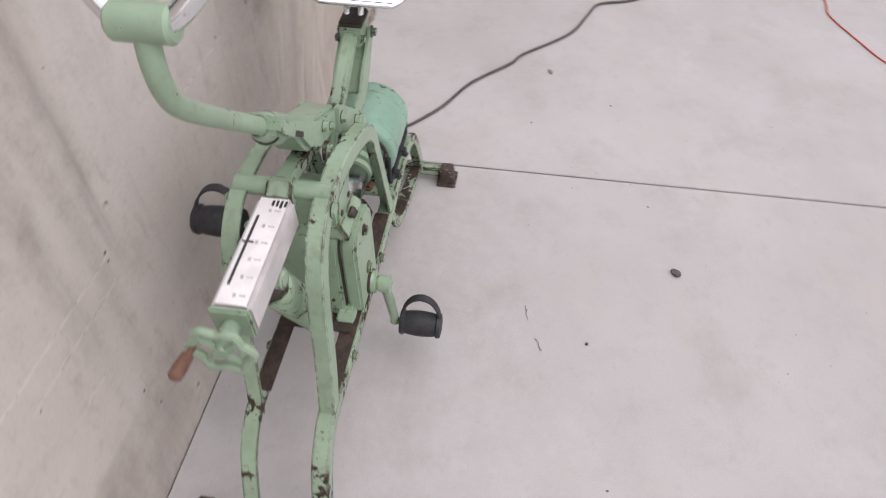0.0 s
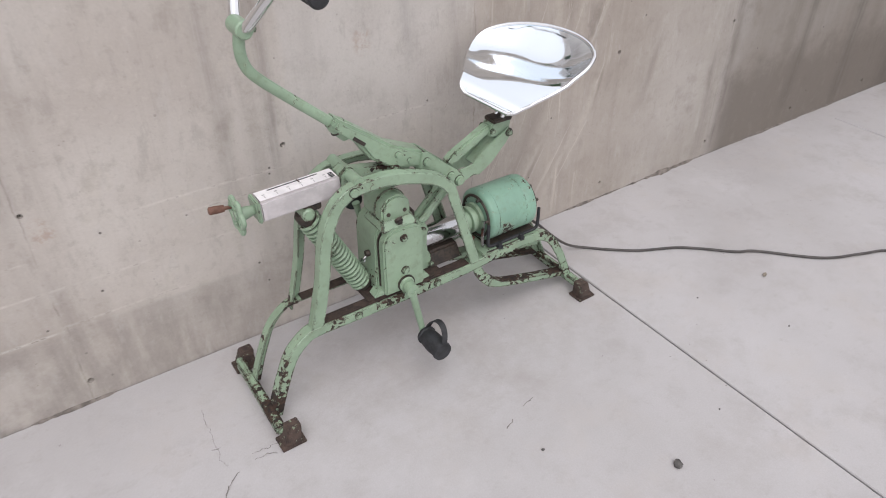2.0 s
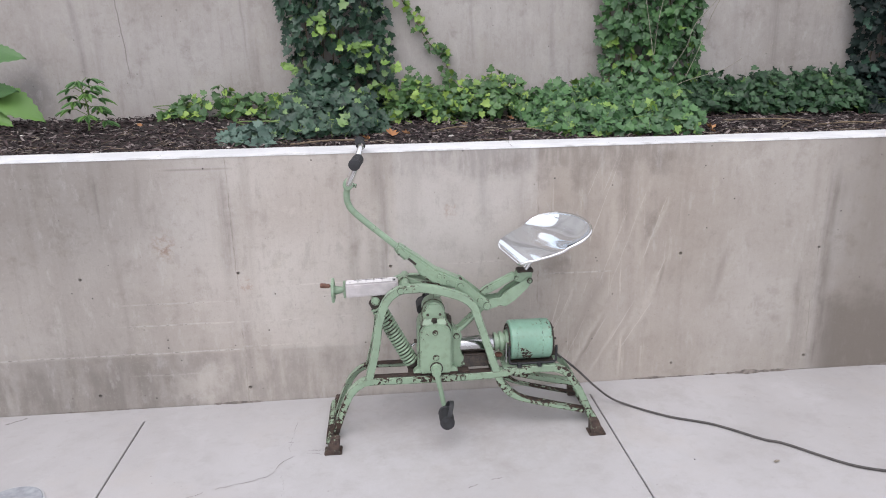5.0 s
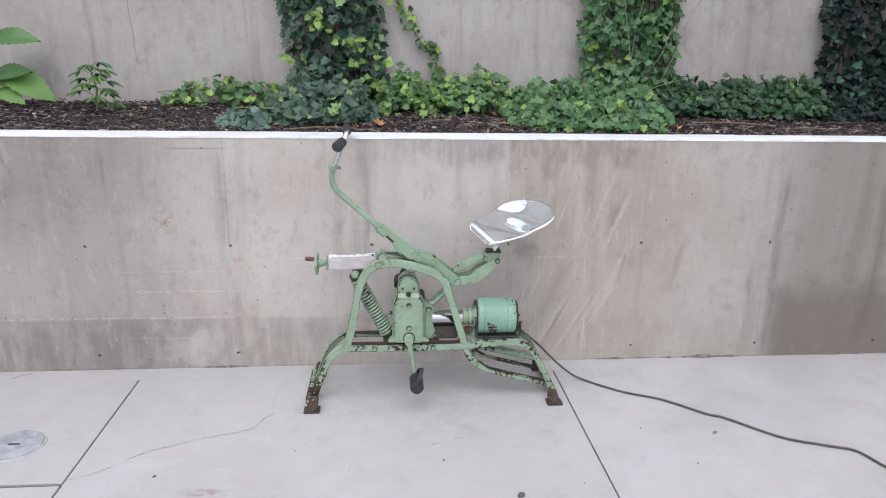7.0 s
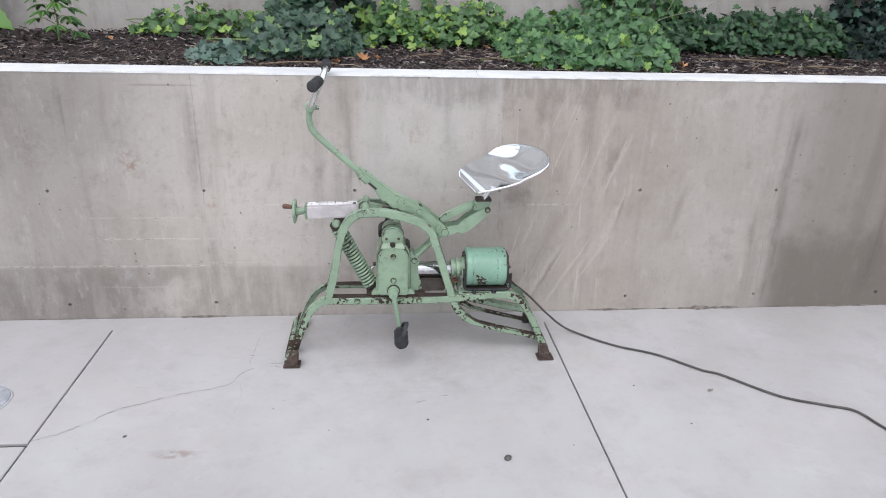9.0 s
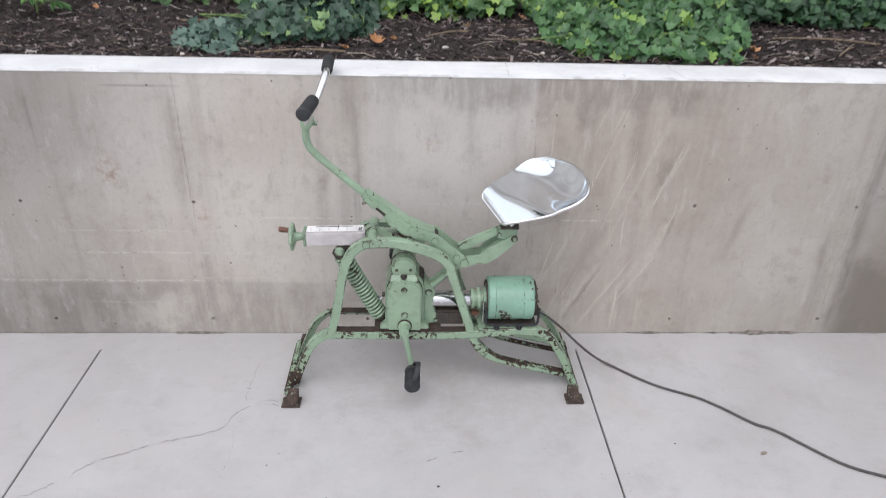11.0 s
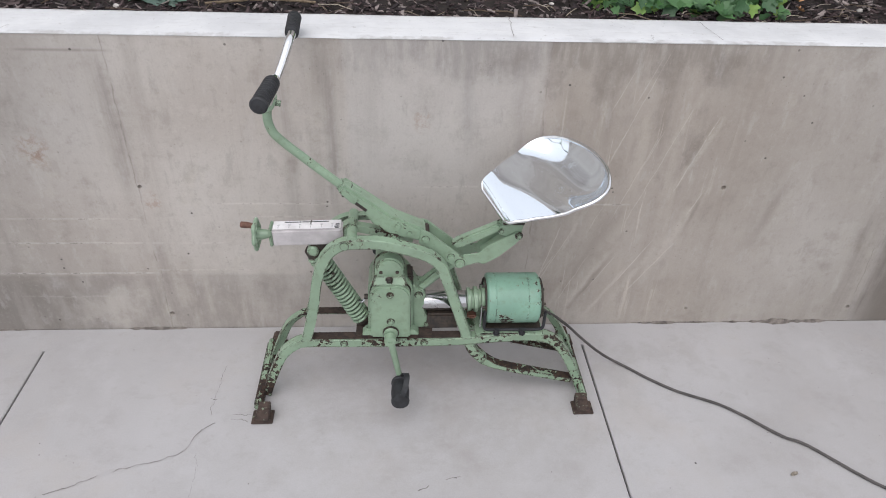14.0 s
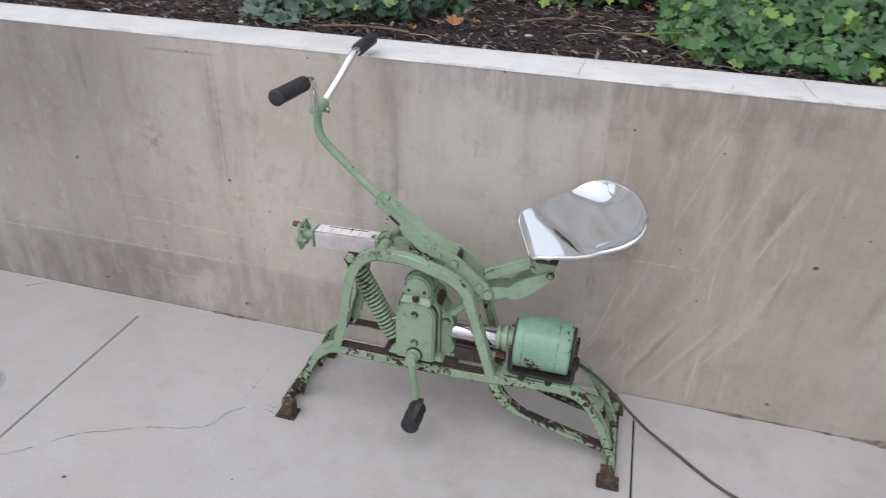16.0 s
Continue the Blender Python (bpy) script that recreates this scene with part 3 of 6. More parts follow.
def spline(points, steps=6):
    """A smooth line through the points."""
    p = [Vector(v) for v in points]
    p = [2 * p[0] - p[1]] + p + [2 * p[-1] - p[-2]]
    out = []
    for i in range(1, len(p) - 2):
        for k in range(steps):
            t = k / steps
            a, b, c, d = p[i - 1:i + 3]
            out.append(0.5 * (2 * b + (c - a) * t + (2 * a - 5 * b + 4 * c - d) * t * t + (3 * b - a - 3 * c + d) * t ** 3))
    return out + [p[-2]]


def add_tube(bm, points, radius, segs=12, cap=True):
    """A round bar along the points; radius is a number or one for each point."""
    points = [Vector(p) for p in points]
    radii = radius if isinstance(radius, (list, tuple)) else [radius] * len(points)
    rings, side = [], None
    for i, p in enumerate(points):
        ahead = (points[min(i + 1, len(points) - 1)] - points[max(i - 1, 0)]).normalized()
        if side is None:
            side = ahead.orthogonal().normalized()
        side = (side - ahead * side.dot(ahead)).normalized()
        up = ahead.cross(side)
        rings.append([bm.verts.new(p + radii[i] * (math.cos(t) * side + math.sin(t) * up)) for t in (2 * math.pi * k / segs for k in range(segs))])
    for a, b in zip(rings, rings[1:]):
        for k in range(segs):
            bm.faces.new((a[k], a[(k + 1) % segs], b[(k + 1) % segs], b[k]))
    if cap:
        bm.faces.new(rings[0][::-1])
        bm.faces.new(rings[-1])


def tube(points, radius, segs=12, cap=True):
    bm = bmesh.new()
    add_tube(bm, points, radius, segs, cap)
    return bm


def lathe(axis_from, axis_to, profile, segs=32):
    """A turned shape: profile of (share of the way along the axis, radius)."""
    a, b = Vector(axis_from), Vector(axis_to)
    ahead = (b - a).normalized()
    side = ahead.orthogonal().normalized()
    up = ahead.cross(side)
    bm, rings = bmesh.new(), []
    for s, r in profile:
        rings.append([bm.verts.new(a.lerp(b, s) + r * (math.cos(t) * side + math.sin(t) * up)) for t in (2 * math.pi * k / segs for k in range(segs))])
    for p, q in zip(rings, rings[1:]):
        for k in range(segs):
            bm.faces.new((p[k], p[(k + 1) % segs], q[(k + 1) % segs], q[k]))
    bm.faces.new(rings[0][::-1])
    bm.faces.new(rings[-1])
    return bm


def add_block(bm, lo, hi, bevel=0.0, m=None):
    lo, hi = Vector(lo), Vector(hi)
    made = bmesh.ops.create_cube(bm, size=1, matrix=Matrix.Translation((lo + hi) / 2) @ Matrix.Diagonal((*(hi - lo), 1)))["verts"]
    if bevel:
        edges = list({e for v in made for e in v.link_edges})
        made = bmesh.ops.bevel(bm, geom=edges, offset=bevel, segments=2, affect="EDGES")["verts"]
    if m is not None:
        bmesh.ops.transform(bm, matrix=m, verts=made)


def block(lo, hi, bevel=0.0, m=None):
    bm = bmesh.new()
    add_block(bm, lo, hi, bevel, m)
    return bm


def plate(outline, y0, y1, bevel=0.002):
    """A flat plate cut to an outline of (x, z), between two depths."""
    bm = bmesh.new()
    face = bm.faces.new([bm.verts.new((x, y0, z)) for x, z in outline])
    made = bmesh.ops.extrude_face_region(bm, geom=[face])["geom"]
    bmesh.ops.translate(bm, vec=(0, y1 - y0, 0), verts=[g for g in made if isinstance(g, bmesh.types.BMVert)])
    if bevel:
        sharp = [e for e in bm.edges if len(e.link_faces) == 2 and e.calc_face_angle(0) > 1.0]
        bmesh.ops.bevel(bm, geom=sharp, offset=bevel, segments=2, affect="EDGES")
    return bm


def angle_iron(points, outer, inward, face=0.029, flange=0.027, thick=0.0045, slim=None, top=0, bare=(0, 0)):
    """Bent angle iron along (x, z) points: a face in the plane y = outer, and a flange along its upper edge that turns inward (+1 or -1).
    slim: the face's width further on; top: the material slot of the flange's upper side; bare: the stretch of steps with slot 1 there."""
    p = [Vector((v[0], v[1])) for v in spline([(x, z, 0) for x, z in points], 7)]
    bm, rings = bmesh.new(), []
    for i, v in enumerate(p):
        h = face / 2 if slim is None else face / 2 + (slim - face) / 2 * min(1.0, 3.0 * i / len(p))
        ahead = (p[min(i + 1, len(p) - 1)] - p[max(i - 1, 0)]).normalized()
        n = Vector((-ahead.y, ahead.x))
        ring = []
        for across, deep in ((-h, 0.0), (h - 0.002, 0.0), (h, 0.002), (h, flange), (h - thick, flange), (h - thick, thick), (-h, thick)):
            q = v + n * across
            ring.append(bm.verts.new((q.x, outer + inward * deep, q.y)))
        rings.append(ring)
    for i, (a, b) in enumerate(zip(rings, rings[1:])):
        slot_at = 1 if bare[0] <= i < bare[1] else top
        for k in range(7):
            bm.faces.new((a[k], a[(k + 1) % 7], b[(k + 1) % 7], b[k])).material_index = slot_at if k in (1, 2, 3) else 0
    bm.faces.new(rings[0])
    bm.faces.new(rings[-1][::-1])
    return bm


def bolt(at, normal, radius=0.008, high=0.006):
    """A hexagon bolt head on a washer."""
    at, normal = Vector(at), Vector(normal).normalized()
    bm = bmesh.new()
    add_tube(bm, [at, at + normal * high * 0.25], radius * 1.12, 16)
    add_tube(bm, [at + normal * high * 0.2, at + normal * high], radius, 6)
    return bm


def ring(center, axis, radius, thick, segs=28, sides=8, arc=1.0, start=0.0):
    axis = Vector(axis).normalized()
    side = axis.orthogonal().normalized()
    up = axis.cross(side)
    pts = [Vector(center) + radius * (math.cos(t) * side + math.sin(t) * up) for t in (start + 2 * math.pi * arc * k / segs for k in range(segs + 1))]
    return tube(pts, thick, sides, cap=arc < 1.0)


# ---- structure ----
WALL_TOP, WALL_DEEP, BACK_Y = 1.045, 0.20, 1.36
LEFT, RIGHT = -7.0, 4.05
HOLES = [(x, 0.575) for x in (-2.19, -1.58, -0.965, -0.357, 0.252, 0.86, 1.473, 2.09, 2.70, 3.31)] + \
        [(x, 0.068) for x in (-2.19, -1.58, -0.965, -0.357, 0.252, 0.86, 1.473, 2.09, 2.70, 3.31)]


def wall_with_holes(x0, x1, z0, z1, y0, y1, holes, half=0.022, radius=0.008, deep=0.016):
    """A wall whose near face has small cone-shaped tie holes."""
    bm = bmesh.new()
    cut_x = sorted({x0, x1, *[round(x + s * half, 4) for x, _ in holes for s in (-1, 1)]})
    cut_z = sorted({z0, z1, *[round(z + s * half, 4) for _, z in holes for s in (-1, 1)]})
    at = {(i, k): bm.verts.new((x, y0, z)) for i, x in enumerate(cut_x) for k, z in enumerate(cut_z)}
    cells = {(round(x - half, 4), round(z - half, 4)): (x, z) for x, z in holes}
    for i in range(len(cut_x) - 1):
        for k in range(len(cut_z) - 1):
            square = [at[i, k], at[i + 1, k], at[i + 1, k + 1], at[i, k + 1]]
            hole = cells.get((cut_x[i], cut_z[k]))
            if hole is None:
                bm.faces.new(square)
                continue
            hx, hz = hole
            r = radius * random.uniform(0.7, 1.15)
            lip = [bm.verts.new((hx + r * math.cos(t), y0, hz + r * math.sin(t))) for t in (radians(225 + 30 * q) for q in range(12))]
            pit = [bm.verts.new((hx + 0.6 * (v.co.x - hx), y0 + deep, hz + 0.6 * (v.co.z - hz))) for v in lip]
            for q in range(4):
                arc = [lip[(3 * q + s) % 12] for s in range(4)]
                bm.faces.new([square[q], square[(q + 1) % 4], *arc[::-1]])
            for q in range(12):
                bm.faces.new((lip[q], lip[(q + 1) % 12], pit[(q + 1) % 12], pit[q]))
            bm.faces.new(pit)
    nx, nz = len(cut_x) - 1, len(cut_z) - 1
    edge = [at[i, 0] for i in range(nx + 1)] + [at[nx, k] for k in range(1, nz + 1)] + [at[i, nz] for i in range(nx - 1, -1, -1)] + [at[0, k] for k in range(nz - 1, 0, -1)]
    back = [bm.verts.new((v.co.x, y1, v.co.z)) for v in edge]
    for q in range(len(edge)):
        bm.faces.new((edge[q], edge[(q + 1) % len(edge)], back[(q + 1) % len(edge)], back[q]))
    bm.faces.new(back)
    return bm


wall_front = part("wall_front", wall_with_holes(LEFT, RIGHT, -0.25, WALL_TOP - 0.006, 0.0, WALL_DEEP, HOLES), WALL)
tagged(wall_front, "low stained concrete retaining wall with tie holes and board marks", "wall", kind="structure")

# pale top of the wall, its front edge slightly ragged
bm = bmesh.new()
rows = []
steps = 420
for i in range(steps + 1):
    x = LEFT + (RIGHT - LEFT) * i / steps
    rough = 0.006 * noise.noise(Vector((x * 5.0, 0.3, 0))) + 0.003 * noise.noise(Vector((x * 23.0, 1.3, 0)))
    chip = 0.012 * max(0.0, 1 - abs(x - 0.30) / 0.14) * (0.6 + noise.noise(Vector((x * 40, 0, 2))))
    top = WALL_TOP + 0.0015 * noise.noise(Vector((x * 3.0, 4.0, 0)))
    rows.append([bm.verts.new(v) for v in ((x, 0.003, WALL_TOP - 0.006), (x, -0.002, WALL_TOP - 0.006), (x, -0.0025, WALL_TOP - 0.004 + 0.25 * rough - chip * 0.1),
                                           (x, 0.004 + abs(rough) + chip, top - 0.002), (x, 0.012 + chip, top), (x, WALL_DEEP - 0.004, top), (x, WALL_DEEP, top - 0.004), (x, WALL_DEEP, WALL_TOP - 0.006))])
for p, q in zip(rows, rows[1:]):
    for k in range(8):
        bm.faces.new((p[k], p[(k + 1) % 8], q[(k + 1) % 8], q[k]))
bm.faces.new(rows[0])
bm.faces.new(rows[-1][::-1])
part("coping", bm, COPING, wall_front, "pale weathered top of the wall", smooth=True)

for k, (x, drift) in enumerate(((0.748, 0.012), (1.345, -0.010), (1.142, 0.006), (-0.62, 0.010), (1.90, 0.008))):
    far = WALL_DEEP - 0.01 if k < 2 else 0.05
    bm, last = bmesh.new(), None
    for q in range(19):
        f = q / 18
        w = 0.0013 * (0.4 + abs(noise.noise(Vector((q * 0.9, k, 0)))))
        c = x + drift * f + 0.006 * noise.noise(Vector((q * 0.35, k, 5)))
        row = [bm.verts.new((c - w, 0.010 + (far - 0.010) * f, WALL_TOP + 0.0018)), bm.verts.new((c + w, 0.010 + (far - 0.010) * f, WALL_TOP + 0.0018))]
        if last:
            bm.faces.new((last[0], last[1], row[1], row[0]))
        last = row
    part("coping_crack", bm, CRACK, wall_front, "thin crack across the pale top")

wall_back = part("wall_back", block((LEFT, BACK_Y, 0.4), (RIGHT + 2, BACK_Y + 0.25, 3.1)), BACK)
tagged(wall_back, "tall streaked concrete wall behind the planting bed", "wall", kind="structure")
wall_side = part("wall_side", block((RIGHT, -3.2, -0.25), (RIGHT + 0.2, BACK_Y - 0.004, 1.9)), BACK)
tagged(wall_side, "concrete side wall closing the yard", "wall", kind="structure")


def soil_height(x, y):
    rise = 0.055 if x < -0.5 else 0.055 - 0.035 * min(1.0, (x + 0.5) / 0.8)
    t = max(0.0, min(1.0, (y - WALL_DEEP) / (BACK_Y - WALL_DEEP)))
    return 1.022 + rise * t + 0.012 * noise.noise(Vector((x * 2.3, y * 3.1, 0.5))) * min(1.0, 4 * t + 0.2) + 0.006 * noise.noise(Vector((x * 9, y * 9, 3)))


bm = bmesh.new()
nx, ny = 260, 22
at = [[bm.verts.new((LEFT + (RIGHT - LEFT) * i / nx, WALL_DEEP + (BACK_Y - WALL_DEEP) * k / ny, soil_height(LEFT + (RIGHT - LEFT) * i / nx, WALL_DEEP + (BACK_Y - WALL_DEEP) * k / ny)))
       for k in range(ny + 1)] for i in range(nx + 1)]
for i in range(nx):
    for k in range(ny):
        bm.faces.new((at[i][k], at[i + 1][k], at[i + 1][k + 1], at[i][k + 1]))
soil = tagged(part("ground_planting_bed", bm, SOIL, smooth=True), "dark soil of the planting bed behind the wall", "soil", kind="structure")

ground = tagged(part("ground", block((-120, -120, -0.40), (120, 120, -0.26)), SLAB), "wide grey concrete ground around the yard", "ground", kind="structure")
floor_base = part("floor", block((LEFT, -12, -0.25), (RIGHT, -0.001, -0.012)), JOINT)
tagged(floor_base, "pale concrete yard floor in large slabs with narrow joints", "floor", kind="structure")


def slab(x0, x1, y0, y1, open_sides):
    """A floor slab; the sides named in open_sides (l r n f) end at a joint with a worn edge, the others butt against a neighbour."""
    g, c = 0.0028, 0.0028
    l, r, n, f = (g * wide if s in open_sides else 0.0 for s, wide in zip("lrnf", (1, 1, 3.0, 3.0)))
    x0, x1, y0, y1 = x0 + l, x1 - r, y0 + n, y1 - f
    cl, cr, cn, cf = (c if s in open_sides else 0.0 for s in "lrnf")
    bm = bmesh.new()
    low = [bm.verts.new(v) for v in ((x0, y0, -0.05), (x1, y0, -0.05), (x1, y1, -0.05), (x0, y1, -0.05))]
    mid = [bm.verts.new(v) for v in ((x0, y0, -c), (x1, y0, -c), (x1, y1, -c), (x0, y1, -c))]
    top = [bm.verts.new(v) for v in ((x0 + cl, y0 + cn, 0), (x1 - cr, y0 + cn, 0), (x1 - cr, y1 - cf, 0), (x0 + cl, y1 - cf, 0))]
    for a, b in ((low, mid), (mid, top)):
        for k in range(4):
            bm.faces.new((a[k], a[(k + 1) % 4], b[(k + 1) % 4], b[k]))
    bm.faces.new(top)
    bm.faces.new(low[::-1])
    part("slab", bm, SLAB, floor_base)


JOINTS = (LEFT, -4.455, -2.61, -0.765, 1.075, 2.925, RIGHT)
slab(LEFT, RIGHT, -0.11, -0.0035, "")
for x0, x1 in zip(JOINTS, JOINTS[1:]):
    sides = ("l" if x0 > LEFT else "") + ("r" if x1 < RIGHT else "")
    cuts = (-0.11, -0.85, -4.5, -12.0) if x1 < -0.7 else (-0.11, -4.5, -12.0)
    for n, (y1, y0) in enumerate(zip(cuts, cuts[1:])):
        slab(x0, x1, y0, y1, sides + ("n" if y0 > -12 else "") + ("f" if n else ""))


def ribbon(points, width, z, seed):
    """A thin, uneven crack line on the floor."""
    rng = random.Random(seed)
    bm, last = bmesh.new(), None
    pts = spline([(x, y, z) for x, y in points], 9)
    pts = [p + Vector((rng.gauss(0, 0.0022), rng.gauss(0, 0.0022), 0)) for p in pts]
    for i, p in enumerate(pts):
        d = (pts[min(i + 1, len(pts) - 1)] - pts[max(i - 1, 0)]).normalized()
        w = width * rng.uniform(0.15, 1.0) / 2
        pair = [bm.verts.new((p.x - d.y * w, p.y + d.x * w, z)), bm.verts.new((p.x + d.y * w, p.y - d.x * w, z))]
        if last and noise.noise(Vector((p.x * 14.0, p.y * 14.0, seed))) > -0.16:
            bm.faces.new((last[0], last[1], pair[1], pair[0]))
        last = pair
    return bm


for k, (pts, wide) in enumerate((([(-0.765, -0.838), (-0.69, -0.80), (-0.63, -0.757), (-0.548, -0.675), (-0.50, -0.655), (-0.42, -0.615), (-0.33, -0.585), (-0.21, -0.545), (-0.165, -0.46), (-0.10, -0.42), (-0.03, -0.43)], 0.0034),
                                 ([(-0.34, -0.31), (-0.32, -0.322), (-0.24, -0.335), (-0.14, -0.338)], 0.003),
                                 ([(-0.145, -0.19), (-0.147, -0.28), (-0.15, -0.40)], 0.0012),
                                 ([(-0.15, -0.405), (-0.08, -0.40), (-0.02, -0.405)], 0.0018),
                                 ([(0.48, -0.69), (0.54, -0.66), (0.60, -0.645)], 0.004),
                                 ([(-0.15, -0.72), (-0.145, -0.62), (-0.16, -0.55)], 0.001),
                                 ([(-1.34, -0.10), (-1.28, -0.045), (-1.22, -0.008)], 0.010))):
    part("crack", ribbon(pts, wide, 0.0012, k), CRACK, floor_base)

# round drain cover let into the floor
cover = thing("drain_cover", (-1.035, -0.61, 0), "round grey drain cover with a pale ring in the floor", "drain cover")
part("cover_ring", lathe((-1.035, -0.61, -0.02), (-1.035, -0.61, 0.004), [(0, 0.104), (0.9, 0.104), (1, 0.103)], 40), RIM, cover, "pale ring")
part("cover_plate", lathe((-1.035, -0.61, 0.0035), (-1.035, -0.61, 0.0075), [(0, 0.098), (0.6, 0.098), (1, 0.095)], 40), CAP, cover)
part("lift_slot", block((-1.055, -0.615, 0.007), (-1.015, -0.605, 0.0085), 0.0005), INK, cover, "dark lifting slot")

# crust of spilt mortar and dirt along the foot of the wall
def crust(x0, x1, high, seed):
    bm, last = bmesh.new(), None
    steps = int((x1 - x0) / 0.012)
    for k in range(steps + 1):
        x = x0 + (x1 - x0) * k / steps
        ends = min(1.0, 6 * k / steps, 6 * (steps - k) / steps)
        h = high * ends * max(0.06, 0.45 + 0.9 * noise.noise(Vector((x * 9.0, seed, 0))) + 0.35 * noise.noise(Vector((x * 41.0, seed, 2))))
        row = [bm.verts.new((x, y, z)) for y, z in ((-0.0006, h), (-0.55 * h, 0.8 * h), (-1.25 * h - 0.002, 0.0008))]
        if last:
            for q in range(2):
                bm.faces.new((last[q], last[q + 1], row[q + 1], row[q]))
        last = row
    return bm


for k, (x0, x1, high) in enumerate(((1.62, 2.12, 0.016), (1.28, 1.60, 0.009), (-0.52, -0.30, 0.012), (2.2, 3.2, 0.010), (-1.2, -0.75, 0.007))):
    part("foot_crust", crust(x0, x1, high, k), SPILL, wall_front, "crumbly crust at the foot of the wall", smooth=True)


# ---- the exercise bike ----
MID = -0.258
NEAR, FAR = -0.335, -0.181
bike = thing("exercise_bike", (0.51, MID, 0), "vintage mint-green motorised exercise bike with chipped rusty paint", "exercise bike")

ARCH = [(0.148, 0.218), (0.183, 0.36), (0.203, 0.475), (0.231, 0.546), (0.275, 0.583), (0.335, 0.589), (0.40, 0.583), (0.50, 0.550), (0.545, 0.514), (0.565, 0.462),
        (0.625, 0.272), (0.652, 0.195), (0.690, 0.147), (0.74, 0.119), (0.855, 0.086), (0.980, 0.054)]
RAIL = [(0.012, 0.012), (0.030, 0.066), (0.050, 0.118), (0.080, 0.182), (0.119, 0.219), (0.155, 0.230), (0.273, 0.229), (0.45, 0.228), (0.60, 0.230), (0.72, 0.240), (0.84, 0.245),
        (0.905, 0.220), (0.952, 0.156), (0.988, 0.080), (1.008, 0.030)]
for outer, inward in ((NEAR, 1), (FAR, -1)):
    arch = part("arch", angle_iron(ARCH[:13], outer + 0.001 * inward, inward, bare=(43, 54)), [WORN, RUSTED], bike, "bent angle iron with flaking green paint")
    part("arch_foot", angle_iron(ARCH[12:], outer + 0.001 * inward, inward, slim=0.018, top=1), [RUSTED, BLISTERED], arch, "badly rusted lower run of the arch")
    rail = part("rail", angle_iron(RAIL, outer, inward, 0.027, 0.030), RUBBED, bike, "green rail with rusty worn legs")
    # bare, rusty upper face of the rail between the feet of the arch
    part("rail_strip", block((0.165, min(outer + 0.004 * inward, outer + 0.034 * inward), 0.2435), (0.615, max(outer + 0.004 * inward, outer + 0.034 * inward), 0.2465), 0.001), RUST, rail, "bare rusty strip")
    for x in (0.265, 0.505):
        part("bolt", bolt((x, outer, 0.2295), (0, -inward, 0), 0.009, 0.007), WORN, rail)
        part("washer", tube([(x, outer + 0.002 * inward, 0.2295), (x, outer - 0.0008 * inward, 0.2295)], 0.0122, 18), GREASE, rail)
    part("bolt", bolt((0.283, outer, 0.585), (0, -inward, 0), 0.010, 0.005), PAINT, arch)
    part("washer", tube([(0.283, outer + 0.002 * inward, 0.585), (0.283, outer - 0.0006 * inward, 0.585)], 0.0125, 18), GREASE, arch)



def frustum(x0, x1, y0, y1, z0, z1, tx, ty, lean=0.0, bevel=0.003):
    """A block that narrows upwards by tx and ty on each side and leans along x."""
    bm = bmesh.new()
    low = [bm.verts.new((x, y, z0)) for x, y in ((x0, y0), (x1, y0), (x1, y1), (x0, y1))]
    high = [bm.verts.new((x + lean, y, z1)) for x, y in ((x0 + tx, y0 + ty), (x1 - tx, y0 + ty), (x1 - tx, y1 - ty), (x0 + tx, y1 - ty))]
    bm.faces.new(low[::-1])
    bm.faces.new(high)
    for k in range(4):
        bm.faces.new((low[k], low[(k + 1) % 4], high[(k + 1) % 4], high[k]))
    bmesh.ops.bevel(bm, geom=bm.edges[:], offset=bevel, segments=2, affect="EDGES")
    return bm


for x, bar_x, near, far in ((0.012, -0.002, 0.170, 0.170), (1.008, 1.012, 0.157, 0.180)):
    bar = part("crossbar", block((bar_x - 0.013, MID - near + 0.03, 0.016), (bar_x + 0.013, MID + far - 0.03, 0.042), 0.004), RUSTED, bike, "green foot bar with flaking paint")
    for s, reach in ((-1, near), (1, far)):
        yc = MID + s * (reach - 0.012)
        lean = 0.012 if x < 0.5 else -0.010
        shoe = part("foot_shoe", frustum(x - 0.024, x + 0.022, yc - 0.021, yc + 0.021, 0.006, 0.058, 0.006, 0.005, lean), SHOE, bike, "rusty brown steel shoe with flecks of green paint")
        part("sole_plate", block((x - 0.032, yc - 0.026, 0.0), (x + 0.032, yc + 0.026, 0.008), 0.002), SHOE, shoe)
        # strut from the shoe along the bar
        part("leg_brace", tube([(bar_x, yc - s * 0.010, 0.036), (bar_x, MID + s * 0.062, 0.032)], 0.011, 8), RUBBED, bar)

# plates across the rails
part("base_plate", block((0.300, NEAR + 0.012, 0.2465), (0.530, FAR - 0.012, 0.2515), 0.001), RUST, bike, "rusty mounting plate")
part("base_plate", block((0.660, NEAR + 0.002, 0.2490), (0.865, FAR - 0.002, 0.2600), 0.002), WORN, bike, "green motor plate")
part("rear_stay", angle_iron([(0.62, 0.20), (0.72, 0.178), (0.85, 0.145), (0.965, 0.120)], MID + 0.030, 1, 0.022, 0.03), RUBBED, bike, "worn stay between the rear legs")


def arc(cx, cz, r, a0, a1, n):
    return [(cx + r * math.cos(radians(a0 + (a1 - a0) * k / n)), cz + r * math.sin(radians(a0 + (a1 - a0) * k / n))) for k in range(n + 1)]


